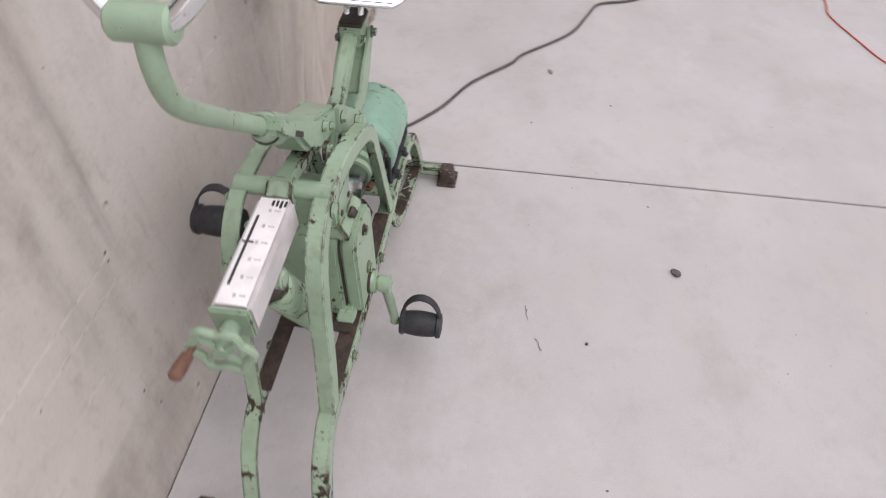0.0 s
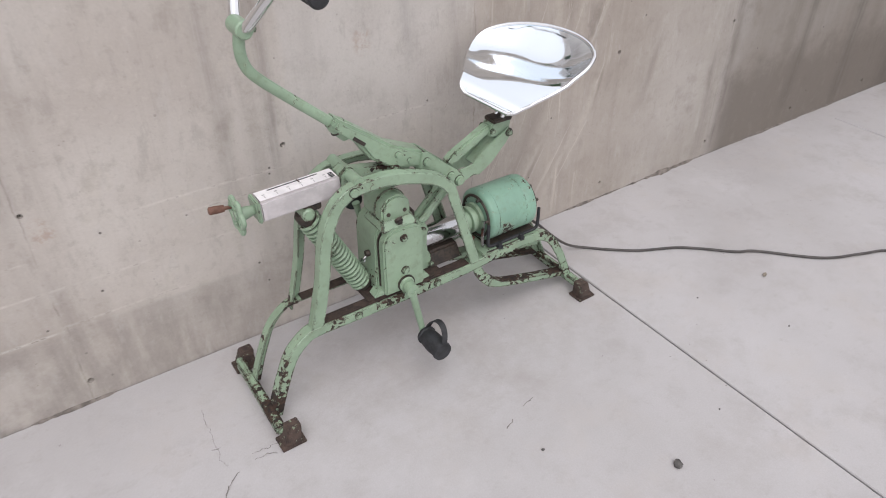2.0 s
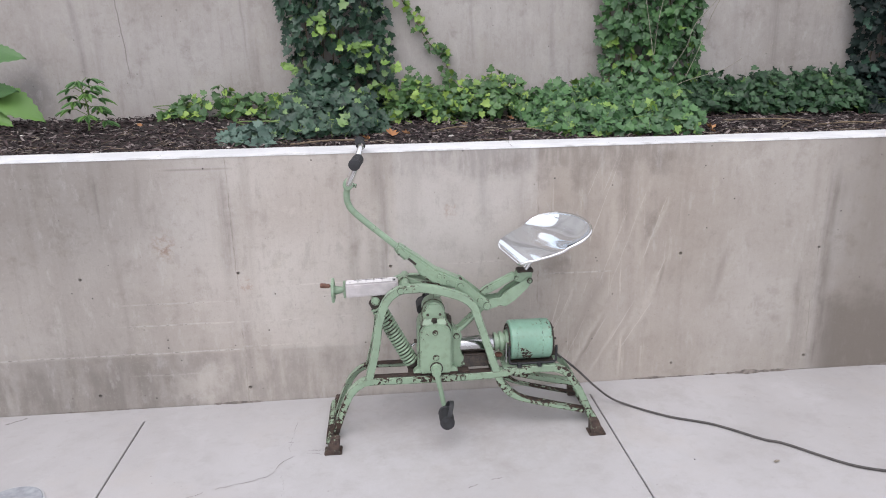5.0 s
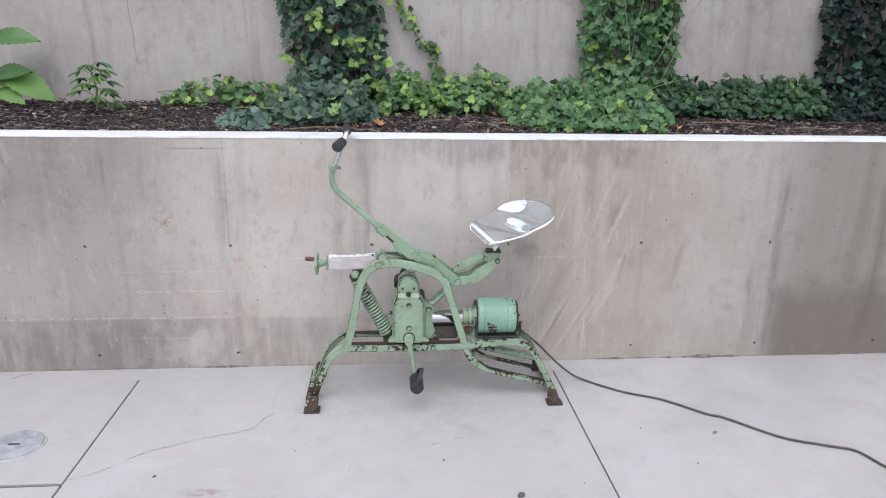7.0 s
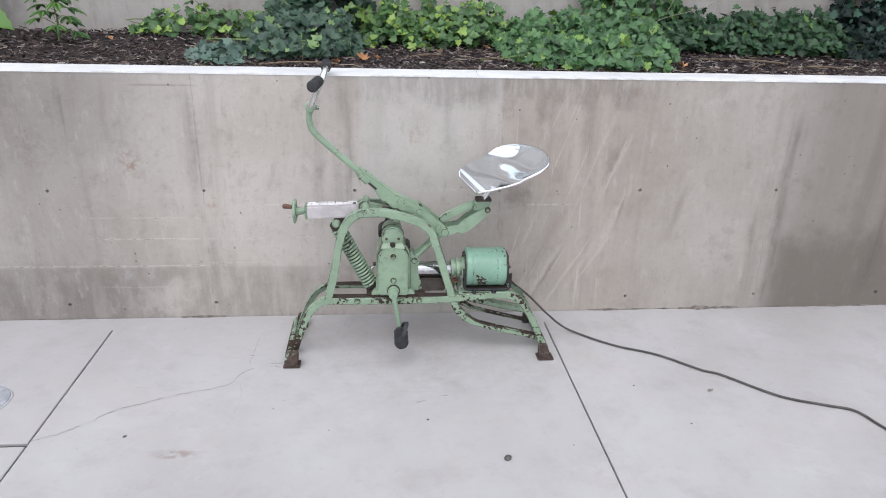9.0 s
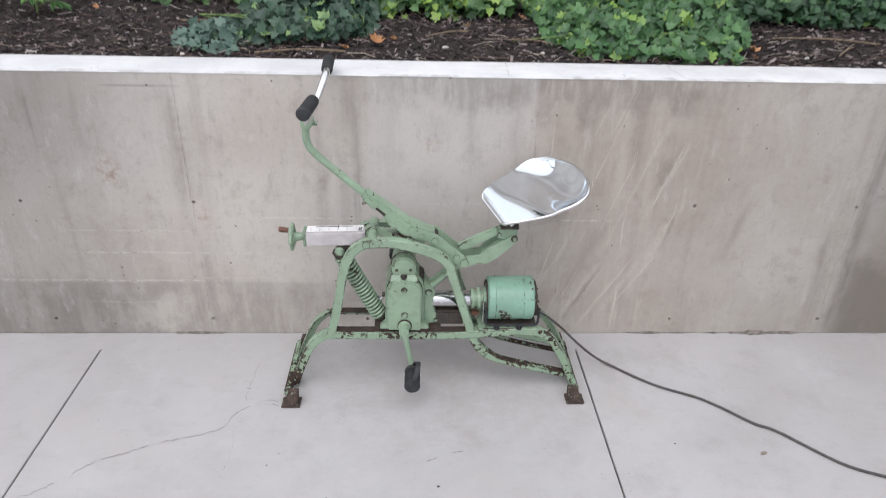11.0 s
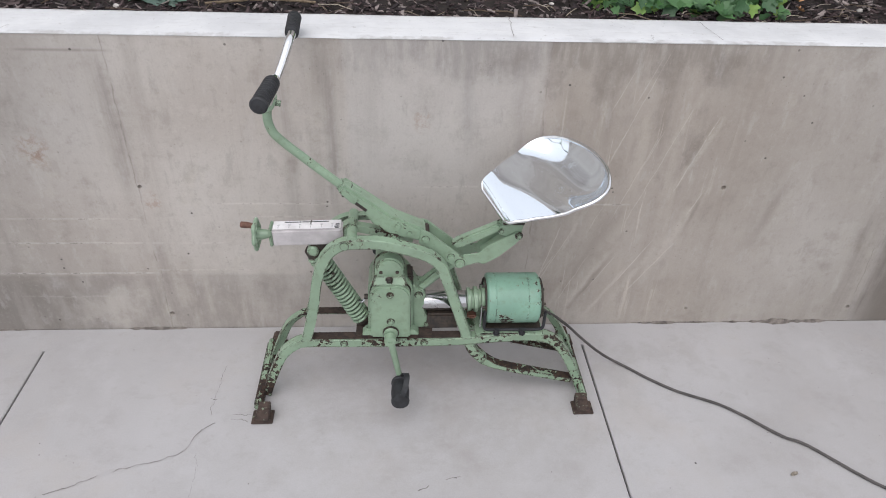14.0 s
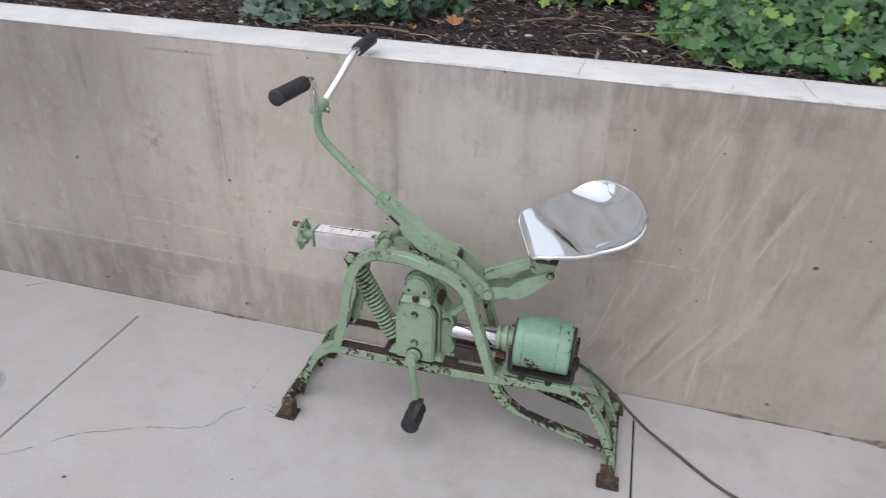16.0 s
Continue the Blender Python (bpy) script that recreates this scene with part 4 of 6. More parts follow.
# gearbox: housing, front cover, domed top, flange towards the shaft
cover_line = [(0.346, 0.254), (0.462, 0.252)] + [(0.463, 0.40)] + arc(0.421, 0.405, 0.042, 0, 80, 6) + arc(0.388, 0.405, 0.042, 100, 180, 6)
house_line = [(0.336, 0.2515), (0.472, 0.2515)] + [(0.470, 0.41)] + arc(0.418, 0.412, 0.050, 0, 80, 6) + arc(0.390, 0.412, 0.050, 100, 180, 6)
gearbox = part("gearbox", plate(house_line, -0.306, -0.205, 0.004), PAINT, bike, "mint-green cast gearbox", smooth=True)
part("gasket", plate([(0.399 + (x - 0.399) * 1.03, 0.35 + (z - 0.35) * 1.02) for x, z in cover_line], -0.3095, -0.3062, 0.0005), GREASE, gearbox, "greasy dark gasket")
part("cover_plate", plate(cover_line, -0.338, -0.3095, 0.005), PAINT, gearbox, "rounded green cover plate with chipped paint", smooth=True)
dome_line = [(0.362, 0.455), (0.442, 0.455)] + arc(0.402, 0.486, 0.040, 0, 180, 14)
part("dome", plate(dome_line, -0.312, -0.212, 0.005), PAINT, gearbox, "domed green top", smooth=True)
part("shoulder", frustum(0.350, 0.454, -0.330, -0.225, 0.440, 0.468, 0.010, 0.018, 0.0, 0.004), WORN, gearbox, "sloping shoulder with grimy paint")
part("plug_recess", tube([(0.402, -0.318, 0.463), (0.402, -0.324, 0.459)], 0.0105, 18), GREASE, gearbox, "dark oil plug")
part("oil_plug", bolt((0.402, -0.3225, 0.460), (0, -1, -0.6), 0.0075, 0.008), GREASE, gearbox)
for x in (0.379, 0.425):
    part("rivet", tube([(x, -0.3105, 0.480), (x, -0.3145, 0.480)], 0.0052, 10), GREASE, gearbox, "dark rivet")
    part("lug_ear", frustum(x - 0.010, x + 0.010, -0.3118, -0.300, 0.466, 0.484, 0.002, 0.0, 0.0, 0.002), PAINT, gearbox)
part("hub_ring", tube([(0.405, -0.337, 0.276), (0.405, -0.343, 0.276)], 0.0245, 26), GREASE, gearbox, "greasy dark bearing ring")
part("hub_boss", lathe((0.405, -0.338, 0.276), (0.405, -0.350, 0.276), [(0, 0.0215), (0.7, 0.0205), (1, 0.017)], 26), WORN, gearbox, smooth=True)
for x0, x1, lean in ((0.318, 0.350, 0.012), (0.458, 0.490, -0.012)):
    part("foot_lug", frustum(x0, x1, -0.326, -0.290, 0.2515, 0.272, 0.004, 0.004, lean, 0.003), PAINT, gearbox)
part("dome_lip", plate([(0.358, 0.454), (0.446, 0.454)] + arc(0.402, 0.486, 0.044, 0, 180, 14), -0.2815, -0.2755, 0.001), WORN, gearbox, smooth=True)
for x, z, y, r in ((0.404, 0.418, -0.3385, 0.0085), (0.405, 0.318, -0.3385, 0.0095)):
    part("bolt", bolt((x, y, z), (0, -1, 0), r, 0.007), WORN, gearbox)
    part("washer", tube([(x, y + 0.001, z), (x, y - 0.0008, z)], 1.28 * r, 18), GREASE, gearbox, "greasy washer")
part("dark_scuff", plate([(0.405, 0.4445), (0.418, 0.4465), (0.424, 0.4440), (0.433, 0.4420), (0.431, 0.4395), (0.421, 0.4405), (0.412, 0.4415)], -0.3086, -0.3060, 0.0), GREASE, gearbox)
flange_line = [(0.470, 0.2515), (0.545, 0.2515), (0.522, 0.275), (0.505, 0.310), (0.503, 0.352), (0.508, 0.378), (0.500, 0.398), (0.484, 0.404), (0.470, 0.430)]
part("bell_flange", plate(flange_line, -0.292, -0.224, 0.004), PAINT, gearbox, "flared green flange", smooth=True)
part("washer", tube([(0.487, -0.291, 0.381), (0.487, -0.2935, 0.381)], 0.0125, 18), GREASE, gearbox)
part("bolt", bolt((0.487, -0.2925, 0.381), (0, -1, 0), 0.009, 0.007), WORN, gearbox)
part("bolt", bolt((0.512, -0.2925, 0.268), (0, -1, 0), 0.007, 0.006), WORN, gearbox)
part("side_lug", tube([(0.338, -0.275, 0.362), (0.327, -0.275, 0.362)], 0.0085, 6), GREASE, gearbox, "greasy steel nut")
part("oil_nipple", tube([(0.328, -0.275, 0.352), (0.318, -0.279, 0.345), (0.312, -0.279, 0.352)], 0.005, 8), STEEL, gearbox)
part("axle", lathe((0.403, -0.170, 0.275), (0.403, -0.376, 0.275), [(0, 0.011), (0.80, 0.011), (0.805, 0.020), (0.88, 0.020), (0.885, 0.013), (1, 0.013)], 16), PAINT, gearbox, smooth=True)


def crank(y, side, foot):
    """A crank on the axle and a rubber pedal with its toe loop; side: -1 towards the yard, 1 towards the wall."""
    axle = Vector((0.403, y, 0.275))
    end = Vector((foot[0], y + side * 0.006, foot[1]))
    arm_bm = bmesh.new()
    add_tube(arm_bm, [axle, axle.lerp(end, 0.1), axle.lerp(end, 0.9), end], [0.015, 0.0105, 0.009, 0.011], 10)
    add_tube(arm_bm, [axle + Vector((0, 0.011, 0)), axle - Vector((0, 0.011, 0))], 0.017, 14)
    arm_ob = part("crank", arm_bm, PAINT, bike, "thin green pedal crank", smooth=True)
    a, b = end + Vector((0, side * 0.010, 0)), end + Vector((0, side * 0.098, 0))
    part("pedal", lathe(a, b, [(0, 0.016), (0.02, 0.026), (0.10, 0.0275), (0.13, 0.024), (0.3, 0.0265), (0.5, 0.0275), (0.7, 0.0265), (0.87, 0.024), (0.90, 0.0275), (0.98, 0.026), (1, 0.016)], 18),
         BLACK, arm_ob, "black rubber pedal", smooth=True)
    # a flat strap that stands in a bow over the pedal, from end to end
    bm, last = bmesh.new(), None
    for k in range(21):
        t = math.pi * k / 20
        core = a.lerp(b, 0.5 - 0.47 * math.cos(t)) + Vector((0.020 * math.sin(t), 0, 0.062 * math.sin(t) ** 0.8))
        out = Vector((0.0, -side * 0.0016 * math.cos(t), 0.0016 * math.sin(t)))
        row = [bm.verts.new(core + q * out + Vector((r * 0.008, 0, 0))) for q, r in ((-1, -1), (1, -1), (1, 1), (-1, 1))]
        if last:
            for q in range(4):
                bm.faces.new((last[q], last[(q + 1) % 4], row[(q + 1) % 4], row[q]))
        else:
            bm.faces.new(row)
        last = row
    bm.faces.new(last[::-1])
    part("toe_strap", bm, BLACK, arm_ob, "black toe strap", smooth=True)


crank(-0.368, -1, (0.432, 0.118))
crank(-0.152, 1, (0.374, 0.432))

# shaft and motor
part("drive_shaft", lathe((0.485, MID, 0.331), (0.640, MID, 0.331), [(0, 0.031), (0.98, 0.031), (1, 0.029)], 28), STEEL, bike, "bright steel shaft sleeve", smooth=True)
motor = part("motor", lathe((0.689, MID, 0.3395), (0.850, MID, 0.3395), [(0, 0.060), (0.006, 0.070), (0.03, 0.0752), (0.05, 0.0765), (0.16, 0.0765), (0.163, 0.0755), (0.17, 0.0765), (0.755, 0.0765), (0.76, 0.0753), (0.77, 0.0765),
                                                                        (0.95, 0.0765), (0.97, 0.0755), (0.994, 0.070), (1, 0.060)], 48), MOTOR, bike, "round mint-green electric motor with dark chips", smooth=True)
part("coupling", lathe((0.634, MID, 0.334), (0.704, MID, 0.337), [(0, 0.030), (0.02, 0.036), (0.16, 0.036), (0.18, 0.030), (0.28, 0.030), (0.30, 0.039), (0.46, 0.039), (0.48, 0.031), (0.60, 0.031), (0.62, 0.042), (0.76, 0.042), (0.78, 0.035), (1, 0.035)], 30),
     PAINT, motor, "stepped green coupling", smooth=True)
part("rust_patch", block((0.636, MID - 0.034, 0.282), (0.664, MID - 0.006, 0.296), 0.005), BROWN, motor, "rusty underside")
for x in (0.688, 0.854):
    part("mount_ring", ring((x, MID, 0.3385), (1, 0, 0), 0.060, 0.0042, 36, 8), GREASE, motor, "dark mounting ring", smooth=True)
for y in (MID - 0.064, MID + 0.064):
    # black steel bar that turns up at both ends of the motor
    bent = spline([(0.684, y, 0.340), (0.684, y, 0.300), (0.685, y, 0.276), (0.694, y, 0.2685), (0.712, y, 0.267), (0.780, y, 0.267), (0.838, y, 0.267), (0.856, y, 0.2685), (0.864, y, 0.277), (0.865, y, 0.305), (0.865, y, 0.335)], 4)
    part("cradle_bar", tube(bent, 0.0048, 8), BLACK, motor, "black steel cradle bar", smooth=True)
part("cradle", block((0.690, -0.320, 0.2625), (0.860, -0.196, 0.2675), 0.002), GREASE, motor, "black steel motor cradle")
for x in (0.722, 0.800):
    for y in (-0.3285, -0.1875):
        part("mount_bolt", tube([(x, y, 0.2560), (x, y, 0.2600), (x, y, 0.2602), (x, y, 0.2740)], [0.0115, 0.0115, 0.0080, 0.0080], 6), BLACK, motor, "black mounting bolt")
for k, (t, long) in enumerate(((62, 0.010), (20, 0.014), (-25, 0.010))):
    c, d = math.cos(radians(t)), math.sin(radians(t))
    part("end_screw", tube([(0.850, MID - 0.060 * c, 0.3395 + 0.060 * d), (0.850 + long, MID - 0.060 * c, 0.3395 + 0.060 * d)], 0.0042, 6), GREASE, motor)
for t in (75, 10):
    c, d = math.cos(radians(t)), math.sin(radians(t))
    part("end_screw", tube([(0.689, MID - 0.058 * c, 0.3395 + 0.058 * d), (0.676, MID - 0.058 * c, 0.3395 + 0.058 * d)], 0.0042, 6), GREASE, motor)
part("bracket_strip", block((0.672, MID - 0.058, 0.266), (0.675, MID - 0.046, 0.352), 0.0008), STEEL, motor, "bright upright bracket strip")
part("end_hub", lathe((0.848, MID, 0.338), (0.868, MID, 0.338), [(0, 0.046), (0.5, 0.040), (0.6, 0.018), (1, 0.016)], 24), GREASE, motor, "dark end hub", smooth=True)
part("terminal_box", block((0.850, -0.268, 0.266), (0.876, -0.236, 0.302), 0.004), GREASE, motor, "black terminal box")

part("bearing_block", frustum(0.500, 0.612, -0.300, -0.212, 0.2517, 0.300, 0.010, 0.012, 0.0, 0.006), GREASE, bike, "greasy dark bearing block under the shaft")
part("dirty_lug", block((0.448, -0.290, 0.424), (0.470, -0.232, 0.452), 0.006), GREASE, gearbox, "greasy dark lug")

# spring below the tension tube
s0, s1 = Vector((0.186, MID, 0.516)), Vector((0.320, MID, 0.2525))
ahead = (s1 - s0).normalized()
u, v = Vector((0, 1, 0)), ahead.cross(Vector((0, 1, 0))).normalized()
turns, per = 20, 16
coil = [s0.lerp(s1, 0.06 + 0.91 * k / (turns * per)) + 0.0258 * (math.cos(2 * math.pi * k / per) * u + math.sin(2 * math.pi * k / per) * v) for k in range(turns * per + 1)]
part("spring", tube(coil, 0.0048, 6), PAINT, bike, "stout green coil spring", smooth=True)
part("spring_core", tube([s0.lerp(s1, 0.02), s0.lerp(s1, 0.98)], 0.0185, 12), GREASE, bike, "dark core inside the spring")
part("spring_seat", lathe(s0.lerp(s1, -0.03), s0.lerp(s1, 0.07), [(0, 0.017), (0.2, 0.024), (0.9, 0.024), (1, 0.02)], 20), GREASE, bike, "dark upper spring seat", smooth=True)
part("spring_foot", lathe(s0.lerp(s1, 0.955), s0.lerp(s1, 1.01), [(0, 0.02), (0.2, 0.026), (0.9, 0.026), (1, 0.022)], 20), GREASE, bike, smooth=True)

# tension tube with its scale, end cap and hand wheel
t0, t1 = Vector((0.080, MID, 0.568)), Vector((0.276, MID, 0.574))
lie = Matrix.Translation(t0) @ Matrix.Rotation(-math.atan2(t1.z - t0.z, t1.x - t0.x), 4, "Y")
long = (t1 - t0).length
tension = part("tension_tube", block((0, -0.0265, -0.0265), (long, 0.0265, 0.0265), 0.006, lie), WHITE, bike, "white enamelled tension case with a printed scale", smooth=True)


def mark(a, b, y0, y1, lift=0.0274):
    """A thin flat mark on top of the case, from a to b of its length and y0 to y1 across."""
    return block((a * long, y0, lift - 0.0012), (b * long, y1, lift), 0.0, lie)


part("scale_label", mark(0.03, 0.975, -0.0205, 0.0205, 0.0270), LABEL, tension, "white printed scale")
for k in range(6):
    a = 0.10 + 0.150 * k
    part("scale_mark", mark(a, a + 0.010, -0.015, -0.006), FADED, tension)
    part("scale_bar", mark(a - 0.010, a + 0.020, -0.002, 0.002), FADED, tension)
for y in (-0.020, -0.014, -0.008, -0.002):
    part("scale_bar", mark(0.885 if y == -0.014 else 0.900, 0.955, y, y + 0.0035, 0.0277), INK, tension)
part("pointer_slot", mark(0.18, 0.80, 0.0115, 0.0155), INK, tension, "long black pointer slot")
part("pointer", mark(0.545, 0.560, 0.004, 0.0195, 0.0281), RUST, tension)
part("end_cap", block((-0.006, -0.027, -0.027), (0.003, 0.027, 0.027), 0.003, lie), PAINT, tension, "green end plate", smooth=True)
wheel_at = Vector((0.036, MID, 0.566))
part("wheel_stem", tube([wheel_at + Vector((-0.006, 0, 0)), wheel_at + Vector((0.012, 0, 0.0)), t0], [0.010, 0.016, 0.010], 12), PAINT, tension, smooth=True)
bm = tube([wheel_at + (0.0375 + 0.0042 * math.cos(6 * t)) * Vector((0, math.cos(t), math.sin(t))) for t in (2 * math.pi * k / 60 for k in range(61))], 0.0060, 8, cap=False)
for k in range(4):
    t = radians(45 + 90 * k)
    add_tube(bm, [wheel_at, wheel_at + 0.038 * Vector((0, math.cos(t), math.sin(t)))], 0.0042, 6)
part("hand_wheel", bm, PAINT, tension, "chipped green hand wheel", smooth=True)
part("wheel_knob", lathe(wheel_at + Vector((0.0, 0.034, 0.004)), wheel_at + Vector((-0.050, 0.038, 0.008)), [(0, 0.004), (0.3, 0.0045), (0.32, 0.008), (0.7, 0.0095), (0.95, 0.009), (1, 0.006)], 12), BROWN, tension, "brown crank knob", smooth=True)
part("tube_hanger", block((0.183, MID - 0.018, 0.526), (0.226, MID + 0.018, 0.550), 0.003), GREASE, tension, "dark hanger under the tube")
part("hanger_eye", lathe((0.190, MID - 0.026, 0.522), (0.190, MID + 0.026, 0.522), [(0, 0.013), (0.08, 0.0165), (0.92, 0.0165), (1, 0.013)], 20), WORN, tension, "round green eye over the spring", smooth=True)

# pivot rod, lever and link
part("pivot_rod", tube([(0.302, NEAR + 0.006, 0.592), (0.302, FAR - 0.006, 0.592)], 0.0145, 18), PAINT, bike, "green pivot rod between the arches", smooth=True)
part("tube_yoke", plate([(0.272, 0.556), (0.300, 0.572), (0.318, 0.590), (0.312, 0.608), (0.294, 0.612), (0.276, 0.600)], MID - 0.020, MID + 0.020, 0.004), WORN, bike, smooth=True)
bm = bmesh.new()
add_tube(bm, [(0.302, MID + 0.006, 0.590), (0.38, MID + 0.006, 0.572), (0.47, MID + 0.006, 0.548)], [0.015, 0.017, 0.018], 4)
part("lever", bm, PAINT, bike, "square green lever bar")
link = part("link", plate([(0.400, 0.515), (0.426, 0.515), (0.428, 0.552)] + arc(0.414, 0.556, 0.015, 10, 170, 6) + [(0.399, 0.552)], MID - 0.034, MID - 0.028, 0.001), WORN, bike, "short green link over the gearbox")
part("bolt", bolt((0.414, MID - 0.0345, 0.556), (0, -1, 0), 0.009, 0.007), PAINT, link)

# mast: fork plates, box body, bent tube
mast = part("mast", plate([(0.268, 0.712), (0.345, 0.660), (0.405, 0.616), (0.490, 0.580), (0.503, 0.560), (0.487, 0.537), (0.400, 0.556), (0.350, 0.592), (0.318, 0.640), (0.276, 0.672), (0.256, 0.690)],
                          MID - 0.0285, MID + 0.0285, 0.007), PAINT, bike, "leaning mint-green mast body", smooth=True)
for y in (MID - 0.030, MID + 0.030):
    s = -1 if y < MID else 1
    part("fork_plate", plate([(0.485, 0.578), (0.505, 0.572), (0.612, 0.487)] + arc(0.598, 0.472, 0.018, 40, -120, 8) + [(0.560, 0.478), (0.478, 0.536)], y - 0.005, y + 0.005, 0.0015), PAINT, mast, "green fork plate")
    for x, z, r in ((0.497, 0.553, 0.009), (0.572, 0.494, 0.009), (0.599, 0.473, 0.012)):
        part("bolt", bolt((x, y + s * 0.0052, z), (0, s, 0), r, 0.009), PAINT, mast)
        part("washer", tube([(x, y + s * 0.004, z), (x, y + s * 0.0062, z)], 1.24 * r, 18), GREASE, mast)
for x, z, r in ((0.420, 0.588, 0.0075), (0.452, 0.566, 0.006)):
    part("bolt", bolt((x, MID - 0.0287, z), (0, -1, 0), r, 0.007), PAINT, mast)
    part("washer", tube([(x, MID - 0.0265, z), (x, MID - 0.0293, z)], 1.2 * r, 18), GREASE, mast)
tube_line = spline([(0.300, MID, 0.667), (0.283, MID, 0.681), (0.178, MID, 0.768), (0.112, MID, 0.826), (0.092, MID, 0.856), (0.087, MID, 0.890), (0.093, MID, 0.927)], 8)
part("mast_tube", tube(tube_line, 0.0118, 14), PAINT, mast, "slender bent green tube", smooth=True)
part("mast_clamp", lathe((0.306, MID, 0.662), (0.262, MID, 0.698), [(0, 0.021), (0.05, 0.023), (0.75, 0.020), (0.9, 0.016), (1, 0.014)], 18), WORN, mast, smooth=True)
part("mast_clamp_strap", plate([(0.262, 0.690), (0.274, 0.703), (0.312, 0.668), (0.300, 0.655)], MID - 0.0302, MID - 0.0280, 0.0), WORN, mast)

slot = [(0.2865, 0.6680), (0.2925, 0.6745), (0.3365, 0.6385), (0.3310, 0.6320)]
part("mast_slot", plate(slot, MID - 0.0293, MID - 0.0280, 0.0), GREASE, mast, "long dark slot")
part("tube_seam", ring((0.281, MID, 0.681), (-0.77, 0, 0.64), 0.0205, 0.0022, 26, 6), GREASE, mast, "dark seam where the tube enters", smooth=True)
part("joint_box", block((0.484, MID - 0.0235, 0.541), (0.508, MID + 0.0235, 0.570), 0.004), GREASE, mast, "dark greasy joint")

# handlebar
handlebar = part("handlebar_clamp", lathe((0.097, MID - 0.030, 0.951), (0.097, MID + 0.030, 0.951), [(0, 0.015), (0.06, 0.018), (0.94, 0.018), (1, 0.015)], 18), PAINT, bike, "green handlebar clamp", smooth=True)
part("bolt", bolt((0.113, MID, 0.947), (1, 0, -0.2), 0.008, 0.014), WORN, handlebar)
for s in (-1, 1):
    line = spline([(0.097, MID + s * 0.020, 0.951), (0.104, MID + s * 0.040, 0.966), (0.124, MID + s * 0.085, 1.015), (0.136, MID + s * 0.118, 1.051), (0.140, MID + s * 0.150, 1.064), (0.136, MID + s * 0.20, 1.066), (0.131, MID + s * 0.293, 1.066)], 7)
    part("handlebar", tube(line, 0.0112, 14), CHROME, handlebar, "bright chrome handlebar", smooth=True)
    a, b = Vector((0.1392, MID + s * 0.166, 1.0648)), Vector((0.131, MID + s * 0.294, 1.066))
    prof = [(0, 0.013), (0.01, 0.0175), (0.06, 0.018)]
    for k in range(9):
        prof += [(0.09 + 0.095 * k, 0.0168), (0.12 + 0.095 * k, 0.0182), (0.16 + 0.095 * k, 0.0182)]
    part("grip", lathe(a, b, prof + [(0.97, 0.0190), (1, 0.0150)], 18), BLACK, handlebar, "ribbed black rubber grip", smooth=True)

# seat arms, pivot stays and seat
seat_arm = part("seat_arm", plate([(0.573, 0.520), (0.590, 0.504), (0.612, 0.512), (0.712, 0.566), (0.716, 0.582), (0.700, 0.590), (0.590, 0.536)], MID - 0.013, MID + 0.013, 0.005), PAINT, bike, "upper green seat arm", smooth=True)
for s in (-1, 1):
    y = MID + s * 0.026
    part("arm_blade", plate([(0.592, 0.462), (0.610, 0.456), (0.650, 0.468), (0.670, 0.464), (0.708, 0.488), (0.754, 0.534), (0.772, 0.560), (0.768, 0.572), (0.757, 0.574), (0.722, 0.554), (0.676, 0.527), (0.650, 0.500), (0.610, 0.496), (0.590, 0.480)], y - 0.003, y + 0.003, 0.001),
         PAINT, seat_arm, "lower green arm blade")
    part("washer", tube([(0.761, y, 0.562), (0.761, y + s * 0.0042, 0.562)], 0.0115, 18), GREASE, seat_arm)
    part("bolt", bolt((0.761, y + s * 0.0032, 0.562), (0, s, 0), 0.008, 0.008), WORN, seat_arm)
    part("bolt", bolt((0.712, MID + s * 0.0208, 0.574), (0, s, 0), 0.0075, 0.007), WORN, seat_arm)
part("blade_web", plate([(0.660, 0.492), (0.735, 0.552), (0.742, 0.545), (0.668, 0.482)], MID - 0.023, MID + 0.023, 0.001), PAINT, seat_arm)
part("seat_bracket", plate([(0.704, 0.560), (0.748, 0.546), (0.768, 0.558), (0.774, 0.590), (0.762, 0.602), (0.712, 0.592)], MID - 0.020, MID + 0.020, 0.003), PAINT, seat_arm, smooth=True)
part("bracket_cap", block((0.716, MID - 0.022, 0.590), (0.776, MID + 0.022, 0.603), 0.003), GREASE, seat_arm, "dark greasy cap")
for s in (-1, 1):
    part("pivot_stay", tube([(0.588, MID + s * 0.014, 0.462), (0.505, MID + s * 0.014, 0.382), (0.470, MID + s * 0.014, 0.355)], 0.0105, 8), PAINT, bike, "green stay to the gearbox")

# parts that swing stand a little higher and further back than their drawing
PIVOT = Matrix.Translation((0.602, 0, 0.498))
SWUNG = PIVOT @ Matrix.Rotation(radians(2.0), 4, "Y") @ PIVOT.inverted()
RAISED = Matrix.Translation((0.004, 0, 0.024))
for ob in bike.children:
    kind_of = ob.name.split(".")[0]
    if kind_of == "mast":
        ob.matrix_basis = SWUNG @ RAISED @ ob.matrix_basis
    elif kind_of == "handlebar_clamp":
        ob.matrix_basis = SWUNG @ ob.matrix_basis
    elif kind_of in ("seat_arm", "link", "pivot_stay"):
        ob.matrix_basis = RAISED @ ob.matrix_basis
    elif kind_of in ("tension_tube", "lever", "pivot_rod", "tube_yoke", "spring", "spring_core", "spring_seat", "spring_foot"):
        ob.matrix_basis = Matrix.Translation((0.0, 0.0, 0.008)) @ ob.matrix_basis

